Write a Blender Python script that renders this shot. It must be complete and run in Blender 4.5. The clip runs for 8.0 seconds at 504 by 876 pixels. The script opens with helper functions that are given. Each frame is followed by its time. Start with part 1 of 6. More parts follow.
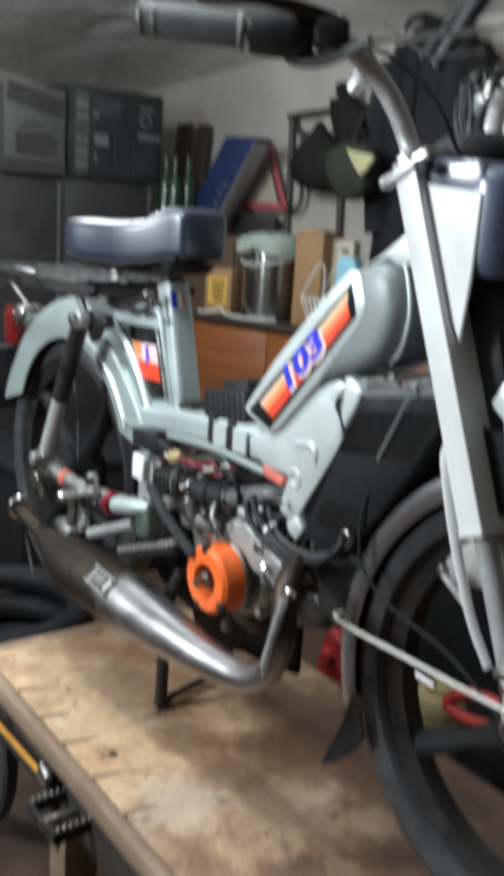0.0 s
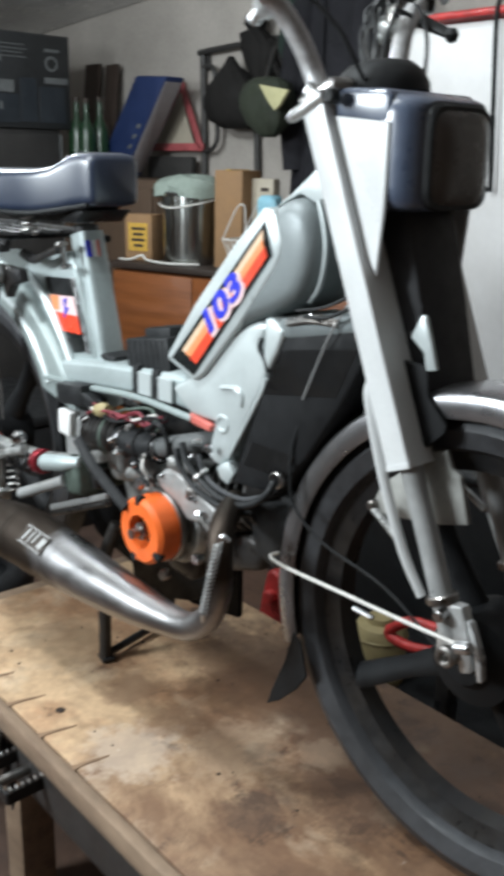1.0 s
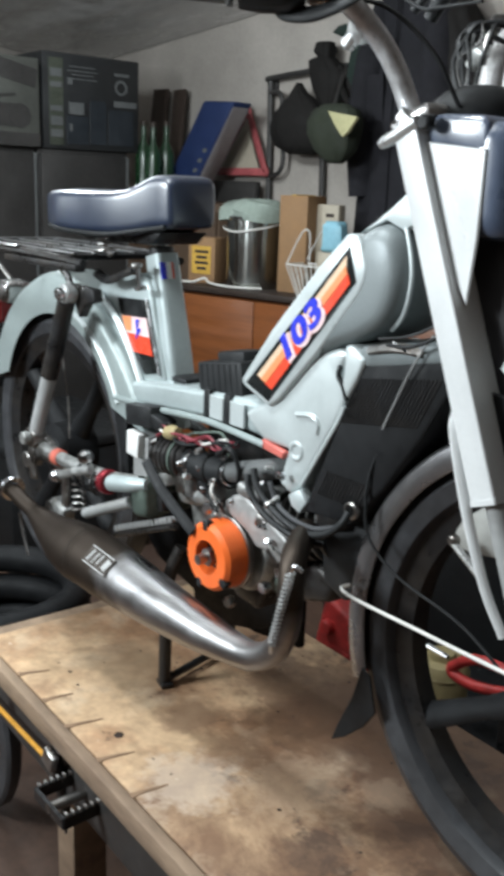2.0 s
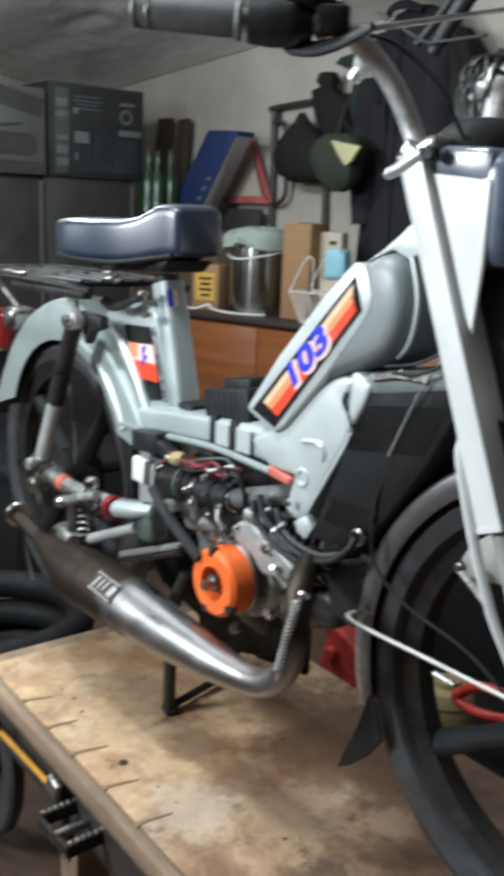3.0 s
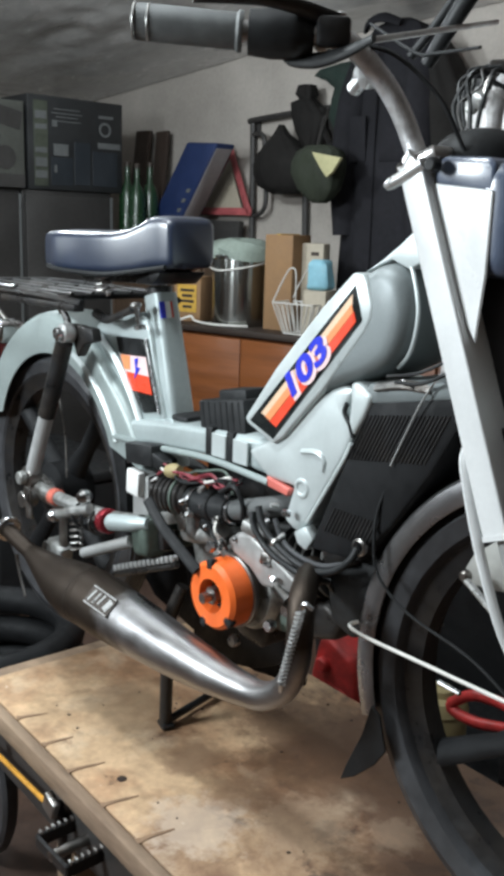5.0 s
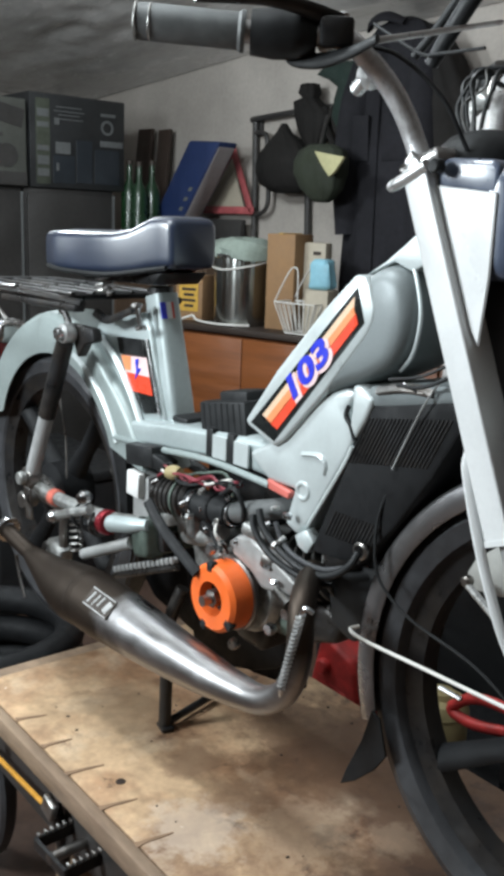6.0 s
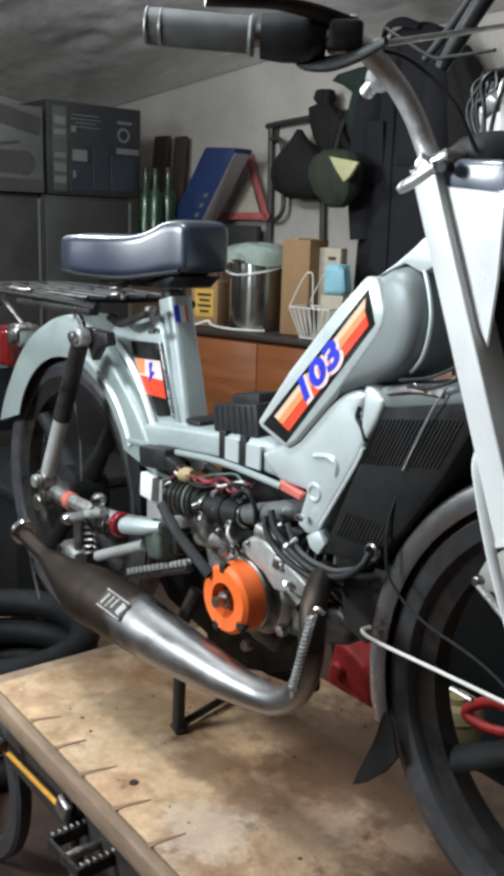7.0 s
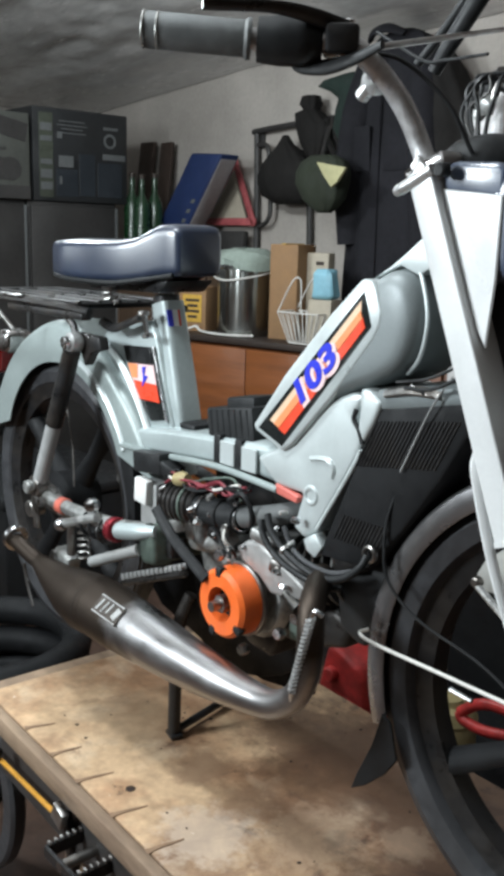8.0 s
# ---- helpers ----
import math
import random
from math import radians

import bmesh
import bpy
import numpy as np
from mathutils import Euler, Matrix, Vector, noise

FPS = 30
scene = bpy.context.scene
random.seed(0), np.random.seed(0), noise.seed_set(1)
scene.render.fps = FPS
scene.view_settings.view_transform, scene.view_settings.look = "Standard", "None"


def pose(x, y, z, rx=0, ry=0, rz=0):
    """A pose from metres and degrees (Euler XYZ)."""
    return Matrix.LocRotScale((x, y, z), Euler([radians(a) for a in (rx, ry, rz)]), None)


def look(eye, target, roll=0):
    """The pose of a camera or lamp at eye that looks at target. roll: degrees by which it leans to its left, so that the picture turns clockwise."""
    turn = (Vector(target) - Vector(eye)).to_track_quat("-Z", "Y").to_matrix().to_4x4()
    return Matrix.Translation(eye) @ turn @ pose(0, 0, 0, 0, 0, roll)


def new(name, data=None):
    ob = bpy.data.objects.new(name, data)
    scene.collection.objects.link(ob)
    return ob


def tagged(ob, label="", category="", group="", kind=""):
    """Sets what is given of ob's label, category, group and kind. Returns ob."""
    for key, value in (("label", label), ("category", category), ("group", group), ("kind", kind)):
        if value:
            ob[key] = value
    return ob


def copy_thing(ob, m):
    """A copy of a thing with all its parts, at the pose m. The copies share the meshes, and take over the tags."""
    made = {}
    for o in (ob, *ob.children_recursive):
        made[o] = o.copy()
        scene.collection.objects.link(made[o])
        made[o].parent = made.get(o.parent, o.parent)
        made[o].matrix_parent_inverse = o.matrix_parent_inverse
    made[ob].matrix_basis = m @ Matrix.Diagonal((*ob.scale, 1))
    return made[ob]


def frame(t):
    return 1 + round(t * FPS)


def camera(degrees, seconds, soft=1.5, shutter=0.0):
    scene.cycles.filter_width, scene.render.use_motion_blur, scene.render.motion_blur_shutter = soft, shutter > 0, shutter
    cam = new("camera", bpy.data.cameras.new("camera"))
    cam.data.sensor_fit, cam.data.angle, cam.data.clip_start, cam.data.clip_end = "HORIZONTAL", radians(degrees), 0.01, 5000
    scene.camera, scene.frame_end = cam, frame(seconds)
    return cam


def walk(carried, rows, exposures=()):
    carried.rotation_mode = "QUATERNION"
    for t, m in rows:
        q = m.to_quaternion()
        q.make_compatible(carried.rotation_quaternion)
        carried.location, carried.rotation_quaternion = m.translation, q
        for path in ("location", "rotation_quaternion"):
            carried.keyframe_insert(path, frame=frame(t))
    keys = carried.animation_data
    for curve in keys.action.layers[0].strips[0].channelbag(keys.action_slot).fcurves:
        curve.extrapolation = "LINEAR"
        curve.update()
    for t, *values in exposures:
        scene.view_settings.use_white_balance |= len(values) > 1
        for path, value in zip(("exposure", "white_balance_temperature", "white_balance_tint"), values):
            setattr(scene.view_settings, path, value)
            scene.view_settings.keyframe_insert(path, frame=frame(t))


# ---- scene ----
cam = camera(30.6, 8.0, soft=4.6, shutter=0.8)
PATH = [
    (0, (1.549, -0.838, 1.202), (0.031, 0.379, 0.74), 3.7),
    (0.1, (1.55, -0.835, 1.202), (0.044, 0.382, 0.703), 3.0),
    (0.2, (1.56, -0.846, 1.205), (0.045, 0.366, 0.722), 2.5),
    (0.3, (1.563, -0.849, 1.202), (0.035, 0.361, 0.752), 2.1),
    (0.4, (1.563, -0.851, 1.199), (0.083, 0.418, 0.752), 2.3),
    (0.5, (1.561, -0.85, 1.201), (0.103, 0.444, 0.755), 2.4),
    (0.6, (1.562, -0.851, 1.199), (0.098, 0.437, 0.754), 1.8),
    (0.7, (1.56, -0.847, 1.202), (0.103, 0.43, 0.707), 1.5),
    (0.8, (1.558, -0.839, 1.2), (0.124, 0.449, 0.665), 1.6),
    (0.9, (1.554, -0.836, 1.2), (0.137, 0.464, 0.65), 1.5),
    (1, (1.55, -0.821, 1.201), (0.146, 0.484, 0.628), 1.0),
    (1.2, (1.551, -0.813, 1.209), (0.163, 0.514, 0.65), 0.6),
    (1.3, (1.548, -0.813, 1.21), (0.155, 0.513, 0.661), 0.7),
    (1.5, (1.529, -0.818, 1.207), (0.122, 0.491, 0.654), 1.4),
    (1.7, (1.514, -0.825, 1.198), (0.071, 0.447, 0.65), 2.0),
    (2.8, (1.512, -0.845, 1.205), (-0.002, 0.365, 0.713), 2.0),
    (3, (1.513, -0.842, 1.202), (0.017, 0.398, 0.729), 2.1),
    (3.2, (1.509, -0.832, 1.2), (0.048, 0.449, 0.726), 1.8),
    (3.5, (1.508, -0.839, 1.2), (0.054, 0.45, 0.725), 1.7),
    (3.7, (1.51, -0.852, 1.204), (0.04, 0.426, 0.75), 1.6),
    (4, (1.507, -0.86, 1.206), (0.035, 0.418, 0.761), 1.6),
    (4.2, (1.506, -0.859, 1.203), (0.031, 0.416, 0.757), 1.5),
    (4.5, (1.5, -0.865, 1.199), (0.029, 0.415, 0.754), 1.6),
    (6, (1.485, -0.857, 1.204), (0.017, 0.424, 0.752), 2.0),
    (6.5, (1.49, -0.857, 1.201), (0.005, 0.41, 0.766), 2.0),
    (7, (1.495, -0.856, 1.199), (0.0, 0.398, 0.76), 1.7),
    (7.5, (1.49, -0.856, 1.196), (0.006, 0.414, 0.765), 1.6),
    (8, (1.486, -0.867, 1.195), (0.01, 0.413, 0.77), 1.5),
]
walk(cam, [(t, look(eye, target, roll)) for t, eye, target, roll in PATH],
     [(0.0, 0.11), (0.8, 0.21), (1.6, 0.19), (3.0, 0.18), (3.6, 0.13), (8.0, 0.13)])


# ---- light ----
world = bpy.data.worlds.new("world")
world.use_nodes = True
world.node_tree.nodes["Background"].inputs[0].default_value = (0.55, 0.6, 0.7, 1)
world.node_tree.nodes["Background"].inputs[1].default_value = 0.04
scene.world = world


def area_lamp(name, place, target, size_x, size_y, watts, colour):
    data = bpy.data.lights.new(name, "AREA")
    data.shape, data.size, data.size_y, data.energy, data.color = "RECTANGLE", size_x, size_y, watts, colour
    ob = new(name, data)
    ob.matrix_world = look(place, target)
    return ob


def point_lamp(name, place, radius, watts, colour):
    data = bpy.data.lights.new(name, "POINT")
    data.shadow_soft_size, data.energy, data.color = radius, watts, colour
    ob = new(name, data)
    ob.location = place
    return ob


# Added unseen lights: key before the bench, fill at its far end, two overhead
area_lamp("key_light", (-0.12, -1.70, 1.60), (0.80, 0.0, 0.95), 0.50, 0.34, 42.0, (0.875, 0.957, 1.0))
area_lamp("far_end_fill", (-1.50, -1.15, 1.36), (0.2, 0.0, 0.85), 0.55, 0.46, 3.0, (0.875, 0.957, 1.0))
point_lamp("overhead_fill", (0.36, -0.58, 2.02), 0.09, 42.0, (0.87, 0.957, 1.0))
point_lamp("overhead_fill", (-0.9, 0.10, 1.86), 0.09, 37.0, (0.87, 0.957, 1.0))


# ---- materials ----
def material(name, base, rough=0.5, metal=0.0, vary=0.25, scale=12.0, bump=0.0, second=None, mix_scale=3.0, spread=0.12, coat=0.0,
             stretch=(1, 1, 1), grain=60.0, rough_vary=0.15, hue=0.0, edge=0.55, emit=0.0, gloss=0.5, coat_rough=0.08):
    """A surface with fine grain and broad blotches: second is the colour of stains over the base."""
    m = bpy.data.materials.new(name)
    m.use_nodes = True
    nt = m.node_tree
    b = nt.nodes["Principled BSDF"]
    link = nt.links.new
    tc = nt.nodes.new("ShaderNodeTexCoord")
    mp = nt.nodes.new("ShaderNodeMapping")
    mp.inputs["Scale"].default_value = stretch
    link(tc.outputs["Object"], mp.inputs[0])

    def fbm(s, detail=5.0, roughness=0.6):
        n = nt.nodes.new("ShaderNodeTexNoise")
        n.inputs["Scale"].default_value, n.inputs["Detail"].default_value, n.inputs["Roughness"].default_value = s, detail, roughness
        link(mp.outputs[0], n.inputs["Vector"])
        return n

    fine, broad = fbm(grain), fbm(mix_scale)
    mid = fbm(scale)
    ramp = nt.nodes.new("ShaderNodeMapRange")
    ramp.inputs["From Min"].default_value, ramp.inputs["From Max"].default_value = edge - spread, edge + spread
    link(broad.outputs[0], ramp.inputs[0])
    mix = nt.nodes.new("ShaderNodeMix")
    mix.data_type = "RGBA"
    mix.inputs[6].default_value = (*base, 1)
    mix.inputs[7].default_value = (*(second or [c * (1 - vary) for c in base]), 1)
    link(ramp.outputs[0], mix.inputs[0])
    hsv = nt.nodes.new("ShaderNodeHueSaturation")
    link(mix.outputs[2], hsv.inputs["Color"])
    add = nt.nodes.new("ShaderNodeMath")
    add.operation = "ADD"
    link(fine.outputs[0], add.inputs[0])
    link(mid.outputs[0], add.inputs[1])
    val = nt.nodes.new("ShaderNodeMapRange")
    val.inputs["From Min"].default_value, val.inputs["From Max"].default_value = 0.55, 1.45
    val.inputs["To Min"].default_value, val.inputs["To Max"].default_value = 1 - vary, 1 + vary
    link(add.outputs[0], val.inputs[0])
    link(val.outputs[0], hsv.inputs["Value"])
    if hue:
        info = nt.nodes.new("ShaderNodeObjectInfo")
        hr = nt.nodes.new("ShaderNodeMapRange")
        hr.inputs["To Min"].default_value, hr.inputs["To Max"].default_value = 0.5 - hue, 0.5 + hue
        link(info.outputs["Random"], hr.inputs[0])
        link(hr.outputs[0], hsv.inputs["Hue"])
    link(hsv.outputs[0], b.inputs["Base Color"])
    rr = nt.nodes.new("ShaderNodeMapRange")
    rr.inputs["From Min"].default_value, rr.inputs["From Max"].default_value = 0.3, 0.7
    rr.inputs["To Min"].default_value, rr.inputs["To Max"].default_value = max(0.02, rough - rough_vary), min(1, rough + rough_vary)
    link(mid.outputs[0], rr.inputs[0])
    link(rr.outputs[0], b.inputs["Roughness"])
    b.inputs["Metallic"].default_value = metal
    b.inputs["Coat Weight"].default_value = coat
    b.inputs["Coat Roughness"].default_value = coat_rough
    b.inputs["Specular IOR Level"].default_value = gloss
    if emit:
        b.inputs["Emission Color"].default_value = (*base, 1)
        b.inputs["Emission Strength"].default_value = emit
    if bump:
        bp = nt.nodes.new("ShaderNodeBump")
        bp.inputs["Strength"].default_value, bp.inputs["Distance"].default_value = min(1, bump), 0.0025
        link(add.outputs[0], bp.inputs["Height"])
        link(bp.outputs[0], b.inputs["Normal"])
    return m


SILVER = material("silver_paint", (0.43, 0.49, 0.492), 0.44, 0.3, 0.09, 9, 0.02, second=(0.37, 0.425, 0.425), coat=0.15, grain=120, coat_rough=0.2)
# Darker SILVER: the weaker light on the rear mudguard is put into this colour
DARKER_SILVER = material("darker_grey_green_silver_paint", (0.29, 0.338, 0.332), 0.48, 0.25, 0.10, 8, 0.02, second=(0.24, 0.28, 0.275), coat=0.1, grain=120, coat_rough=0.25)
WHITE_PAINT = material("white_paint", (0.69, 0.705, 0.705), 0.36, 0.05, 0.06, 9, 0.0, coat=0.3, grain=200, coat_rough=0.15)
TANK_GREY = material("tank_grey_paint", (0.185, 0.208, 0.211), 0.56, 0.25, 0.10, 8, 0.0, grain=300)
CHROME = material("worn_chrome", (0.60, 0.61, 0.63), 0.24, 1.0, 0.12, 30, 0.05, second=(0.42, 0.40, 0.38), spread=0.2, grain=150)
PITTED_CHROME = material("pitted_chrome", (0.66, 0.665, 0.68), 0.42, 0.6, 0.22, 70, 0.25, second=(0.40, 0.385, 0.37), spread=0.2, mix_scale=22, grain=260)
STEEL = material("grey_steel", (0.42, 0.42, 0.41), 0.38, 1.0, 0.2, 40, 0.1, second=(0.2, 0.17, 0.15), spread=0.2, mix_scale=14)
ALLOY = material("cast_alloy", (0.46, 0.47, 0.46), 0.46, 0.7, 0.35, 60, 0.3, second=(0.12, 0.115, 0.105), mix_scale=20, spread=0.15)
BURNT = material("burnt_exhaust_steel", (0.085, 0.072, 0.063), 0.55, 0.5, 0.35, 22, 0.15, second=(0.045, 0.036, 0.03), mix_scale=9, spread=0.2)


def exhaust_steel():
    """Bare steel, browned by heat and matt towards the rear cone; the upper end by the port takes the same brown."""
    m = material("heat_tinted_exhaust_steel", (0.43, 0.428, 0.435), 0.36, 1.0, 0.2, 18, 0.06, second=(0.24, 0.23, 0.225), mix_scale=6, spread=0.25, stretch=(0.4, 1, 1))
    nt = m.node_tree
    link = nt.links.new
    b = nt.nodes["Principled BSDF"]
    tc = nt.nodes.new("ShaderNodeTexCoord")
    xyz = nt.nodes.new("ShaderNodeSeparateXYZ")
    link(tc.outputs["Object"], xyz.inputs[0])
    n = nt.nodes.new("ShaderNodeTexNoise")
    n.inputs["Scale"].default_value, n.inputs["Detail"].default_value = 14.0, 6.0
    link(tc.outputs["Object"], n.inputs["Vector"])
    wob = nt.nodes.new("ShaderNodeMath")
    wob.operation = "MULTIPLY_ADD"
    wob.inputs[1].default_value = 0.16
    link(n.outputs[0], wob.inputs[0])
    link(xyz.outputs[0], wob.inputs[2])
    cold = nt.nodes.new("ShaderNodeMapRange")
    cold.inputs["From Min"].default_value, cold.inputs["From Max"].default_value = 0.455, 0.505
    link(wob.outputs[0], cold.inputs[0])
    port_end = nt.nodes.new("ShaderNodeMapRange")
    port_end.inputs["From Min"].default_value, port_end.inputs["From Max"].default_value = 0.315, 0.27
    link(xyz.outputs[2], port_end.inputs[0])
    both = nt.nodes.new("ShaderNodeMath")
    both.operation = "MULTIPLY"
    link(cold.outputs[0], both.inputs[0])
    link(port_end.outputs[0], both.inputs[1])
    mix = nt.nodes.new("ShaderNodeMix")
    mix.data_type = "RGBA"
    mix.inputs[6].default_value = (0.065, 0.052, 0.043, 1)
    link(b.inputs["Base Color"].links[0].from_socket, mix.inputs[7])
    link(both.outputs[0], mix.inputs[0])
    link(mix.outputs[2], b.inputs["Base Color"])
    rough = nt.nodes.new("ShaderNodeMix")
    rough.inputs[2].default_value = 0.55
    link(b.inputs["Roughness"].links[0].from_socket, rough.inputs[3])
    link(both.outputs[0], rough.inputs[0])
    link(rough.outputs[0], b.inputs["Roughness"])
    return m


EXHAUST = exhaust_steel()
RUBBER = material("tyre_rubber", (0.048, 0.050, 0.055), 0.5, 0.0, 0.35, 40, 0.25, second=(0.034, 0.034, 0.036), mix_scale=9, spread=0.2, gloss=0.45)
# near-black for the plates that stand in for shade behind the engine
DEEP_BLACK = material("deep_black_filler", (0.005, 0.005, 0.0055), 0.55, 0.0, 0.3, 40, 0.1, gloss=0.15)
# black plastic with its base raised, standing in for hazed dark tones
RAISED_BLACK = material("raised_black_plastic", (0.034, 0.034, 0.037), 0.6, 0.0, 0.3, 40, 0.1, gloss=0.4)
GREY_RUBBER = material("worn_grey_rubber", (0.105, 0.110, 0.110), 0.6, 0.0, 0.25, 30, 0.15, gloss=0.35)
BLACK = material("satin_black_plastic", (0.018, 0.019, 0.020), 0.5, 0.0, 0.3, 40, 0.1, gloss=0.24)
MATT_BLACK = material("matt_black_paint", (0.011, 0.0115, 0.0125), 0.6, 0.0, 0.3, 40, 0.1, gloss=0.2)
GLOSS_BLACK = material("glossy_dark_blue_black_plastic", (0.072, 0.096, 0.150), 0.34, 0.0, 0.2, 20, 0.0, coat=0.8, gloss=0.9, coat_rough=0.22)
BLACK_METAL = material("black_enamel", (0.019, 0.019, 0.020), 0.36, 0.2, 0.3, 30, 0.1, second=(0.036, 0.031, 0.027), mix_scale=14, gloss=0.35)
VINYL = material("blue_black_vinyl", (0.009, 0.018, 0.042), 0.42, 0.0, 0.2, 25, 0.05, coat=0.9, grain=400, rough_vary=0.05, gloss=0.55, coat_rough=0.29)
ORANGE = material("orange_plastic", (0.90, 0.16, 0.03), 0.4, 0.0, 0.1, 20, 0.05)
RED = material("red_paint", (0.56, 0.045, 0.042), 0.42, 0.0, 0.25, 25, 0.1, second=(0.30, 0.028, 0.026), mix_scale=18)


def bench_wood():
    """Pale plywood with oil stains at two scales, heavier towards the front wheel, scuffed pale patches, and shade
    painted in under the engine and by the front wheel.
    """
    m = material("worn_plywood", (0.50, 0.340, 0.205), 0.62, 0.0, 0.44, 11, 0.4, second=(0.32, 0.18, 0.098), mix_scale=6.5, spread=0.09, grain=55, edge=0.53)
    nt = m.node_tree
    link = nt.links.new
    b = nt.nodes["Principled BSDF"]
    colour = b.inputs["Base Color"].links[0].from_socket
    tc = nt.nodes.new("ShaderNodeTexCoord")
    xyz = nt.nodes.new("ShaderNodeSeparateXYZ")
    link(tc.outputs["Object"], xyz.inputs[0])
    for scale, rough, base, lo, hi, tone, drift in ((2.8, 0.66, 0.40, 0.0, 0.16, (0.15, 0.074, 0.040), 0.46), (5.2, 0.74, 0.515, 0.0, 0.09, (0.17, 0.092, 0.052), 0.10), (13.0, 0.74, 0.575, 0.0, 0.08, (0.06, 0.034, 0.022), 0.14), (5.0, 0.62, 0.565, 0.0, 0.17, (0.66, 0.52, 0.37), -0.12), (30.0, 0.6, 0.70, 0.0, 0.05, (0.80, 0.74, 0.66), 0.0)):
        n = nt.nodes.new("ShaderNodeTexNoise")
        n.inputs["Scale"].default_value, n.inputs["Detail"].default_value, n.inputs["Roughness"].default_value, n.inputs["Distortion"].default_value = scale, 6.0, rough, 0.4
        link(tc.outputs["Object"], n.inputs["Vector"])
        lean = nt.nodes.new("ShaderNodeMath")
        lean.operation = "MULTIPLY_ADD"
        lean.inputs[1].default_value, lean.inputs[2].default_value = drift, -drift * 0.62
        side = nt.nodes.new("ShaderNodeMath")
        side.operation = "MULTIPLY_ADD"
        side.inputs[1].default_value = 0.7
        link(xyz.outputs[1], side.inputs[0])
        link(xyz.outputs[0], side.inputs[2])
        link(side.outputs[0], lean.inputs[0])
        total = nt.nodes.new("ShaderNodeMath")
        link(n.outputs[0], total.inputs[0])
        link(lean.outputs[0], total.inputs[1])
        r = nt.nodes.new("ShaderNodeMapRange")
        r.inputs["From Min"].default_value, r.inputs["From Max"].default_value = base + lo, base + hi
        r.inputs["To Max"].default_value = 0.8
        link(total.outputs[0], r.inputs[0])
        mix = nt.nodes.new("ShaderNodeMix")
        mix.data_type = "RGBA"
        mix.inputs[7].default_value = (*tone, 1)
        link(r.outputs[0], mix.inputs[0])
        link(colour, mix.inputs[6])
        colour = mix.outputs[2]
    # old oil and rust stains, bleached patches and painted engine shadow, each with a ragged rim: place, reach, tone,
    # strength
    for k, (x, y, reach, tone, most) in enumerate((
            (0.88, 0.17, 0.25, (0.075, 0.040, 0.025), 0.60), (0.54, 0.15, 0.15, (0.115, 0.062, 0.036), 0.70), (0.49, -0.06, 0.055, (0.26, 0.155, 0.092), 0.70),
            (0.66, 0.12, 0.10, (0.15, 0.080, 0.045), 0.60), (0.62, -0.145, 0.080, (0.60, 0.49, 0.39), 0.50), (0.30, -0.06, 0.10, (0.36, 0.25, 0.155), 0.45),
            (0.64, 0.01, 0.075, (0.18, 0.098, 0.056), 0.55), (0.83, -0.10, 0.050, (0.10, 0.060, 0.040), 0.55), (0.715, -0.035, 0.085, (0.47, 0.345, 0.235), 0.32),
            (0.80, 0.055, 0.045, (0.50, 0.38, 0.27), 0.22), (0.60, -0.06, 0.050, (0.24, 0.14, 0.085), 0.50))):
        away = nt.nodes.new("ShaderNodeVectorMath")
        away.operation = "DISTANCE"
        away.inputs[1].default_value = (x, y, 0.4)
        link(tc.outputs["Object"], away.inputs[0])
        rag = nt.nodes.new("ShaderNodeTexNoise")
        rag.inputs["Scale"].default_value, rag.inputs["Detail"].default_value, rag.inputs["Roughness"].default_value = 17.0 + 4 * k, 7.0, 0.70
        link(tc.outputs["Object"], rag.inputs["Vector"])
        rim = nt.nodes.new("ShaderNodeMath")
        rim.operation = "MULTIPLY_ADD"
        rim.inputs[1].default_value = 2.2 * reach
        link(rag.outputs[0], rim.inputs[0])
        link(away.outputs["Value"], rim.inputs[2])
        blotch = nt.nodes.new("ShaderNodeMapRange")
        blotch.inputs["From Min"].default_value, blotch.inputs["From Max"].default_value = 2.10 * reach, 1.70 * reach
        blotch.inputs["To Max"].default_value = most
        link(rim.outputs[0], blotch.inputs[0])
        mix = nt.nodes.new("ShaderNodeMix")
        mix.data_type = "RGBA"
        mix.inputs[7].default_value = (*tone, 1)
        link(blotch.outputs[0], mix.inputs[0])
        link(colour, mix.inputs[6])
        colour = mix.outputs[2]
    link(colour, b.inputs["Base Color"])
    return m


WOOD = bench_wood()
WOOD_EDGE = material("grimy_board_edge", (0.31, 0.22, 0.148), 0.7, 0.0, 0.35, 12, 0.4, second=(0.15, 0.098, 0.065), mix_scale=7, stretch=(0.3, 1, 1), edge=0.5)
SAW = material("worn_groove_wood", (0.285, 0.180, 0.110), 0.8, 0.0, 0.4, 45, 0.3)
DARK_WOOD = material("brown_varnished_wood", (0.21, 0.068, 0.02), 0.4, 0.0, 0.25, 6, 0.1, second=(0.13, 0.042, 0.013), mix_scale=5, stretch=(0.25, 2, 4), coat=0.1)
CARD = material("brown_cardboard", (0.27, 0.155, 0.075), 0.8, 0.0, 0.12, 15, 0.1)
WALL = material("stained_plaster", (0.46, 0.42, 0.38), 0.9, 0.0, 0.16, 5, 0.35, second=(0.32, 0.29, 0.26), mix_scale=1.6, spread=0.2)
CEIL = material("grey_sheeting", (0.58, 0.56, 0.54), 0.22, 0.0, 0.25, 4, 0.5, second=(0.34, 0.33, 0.315), mix_scale=1.5, spread=0.2, stretch=(0.7, 2.2, 1), grain=20, coat=0.6, coat_rough=0.12)
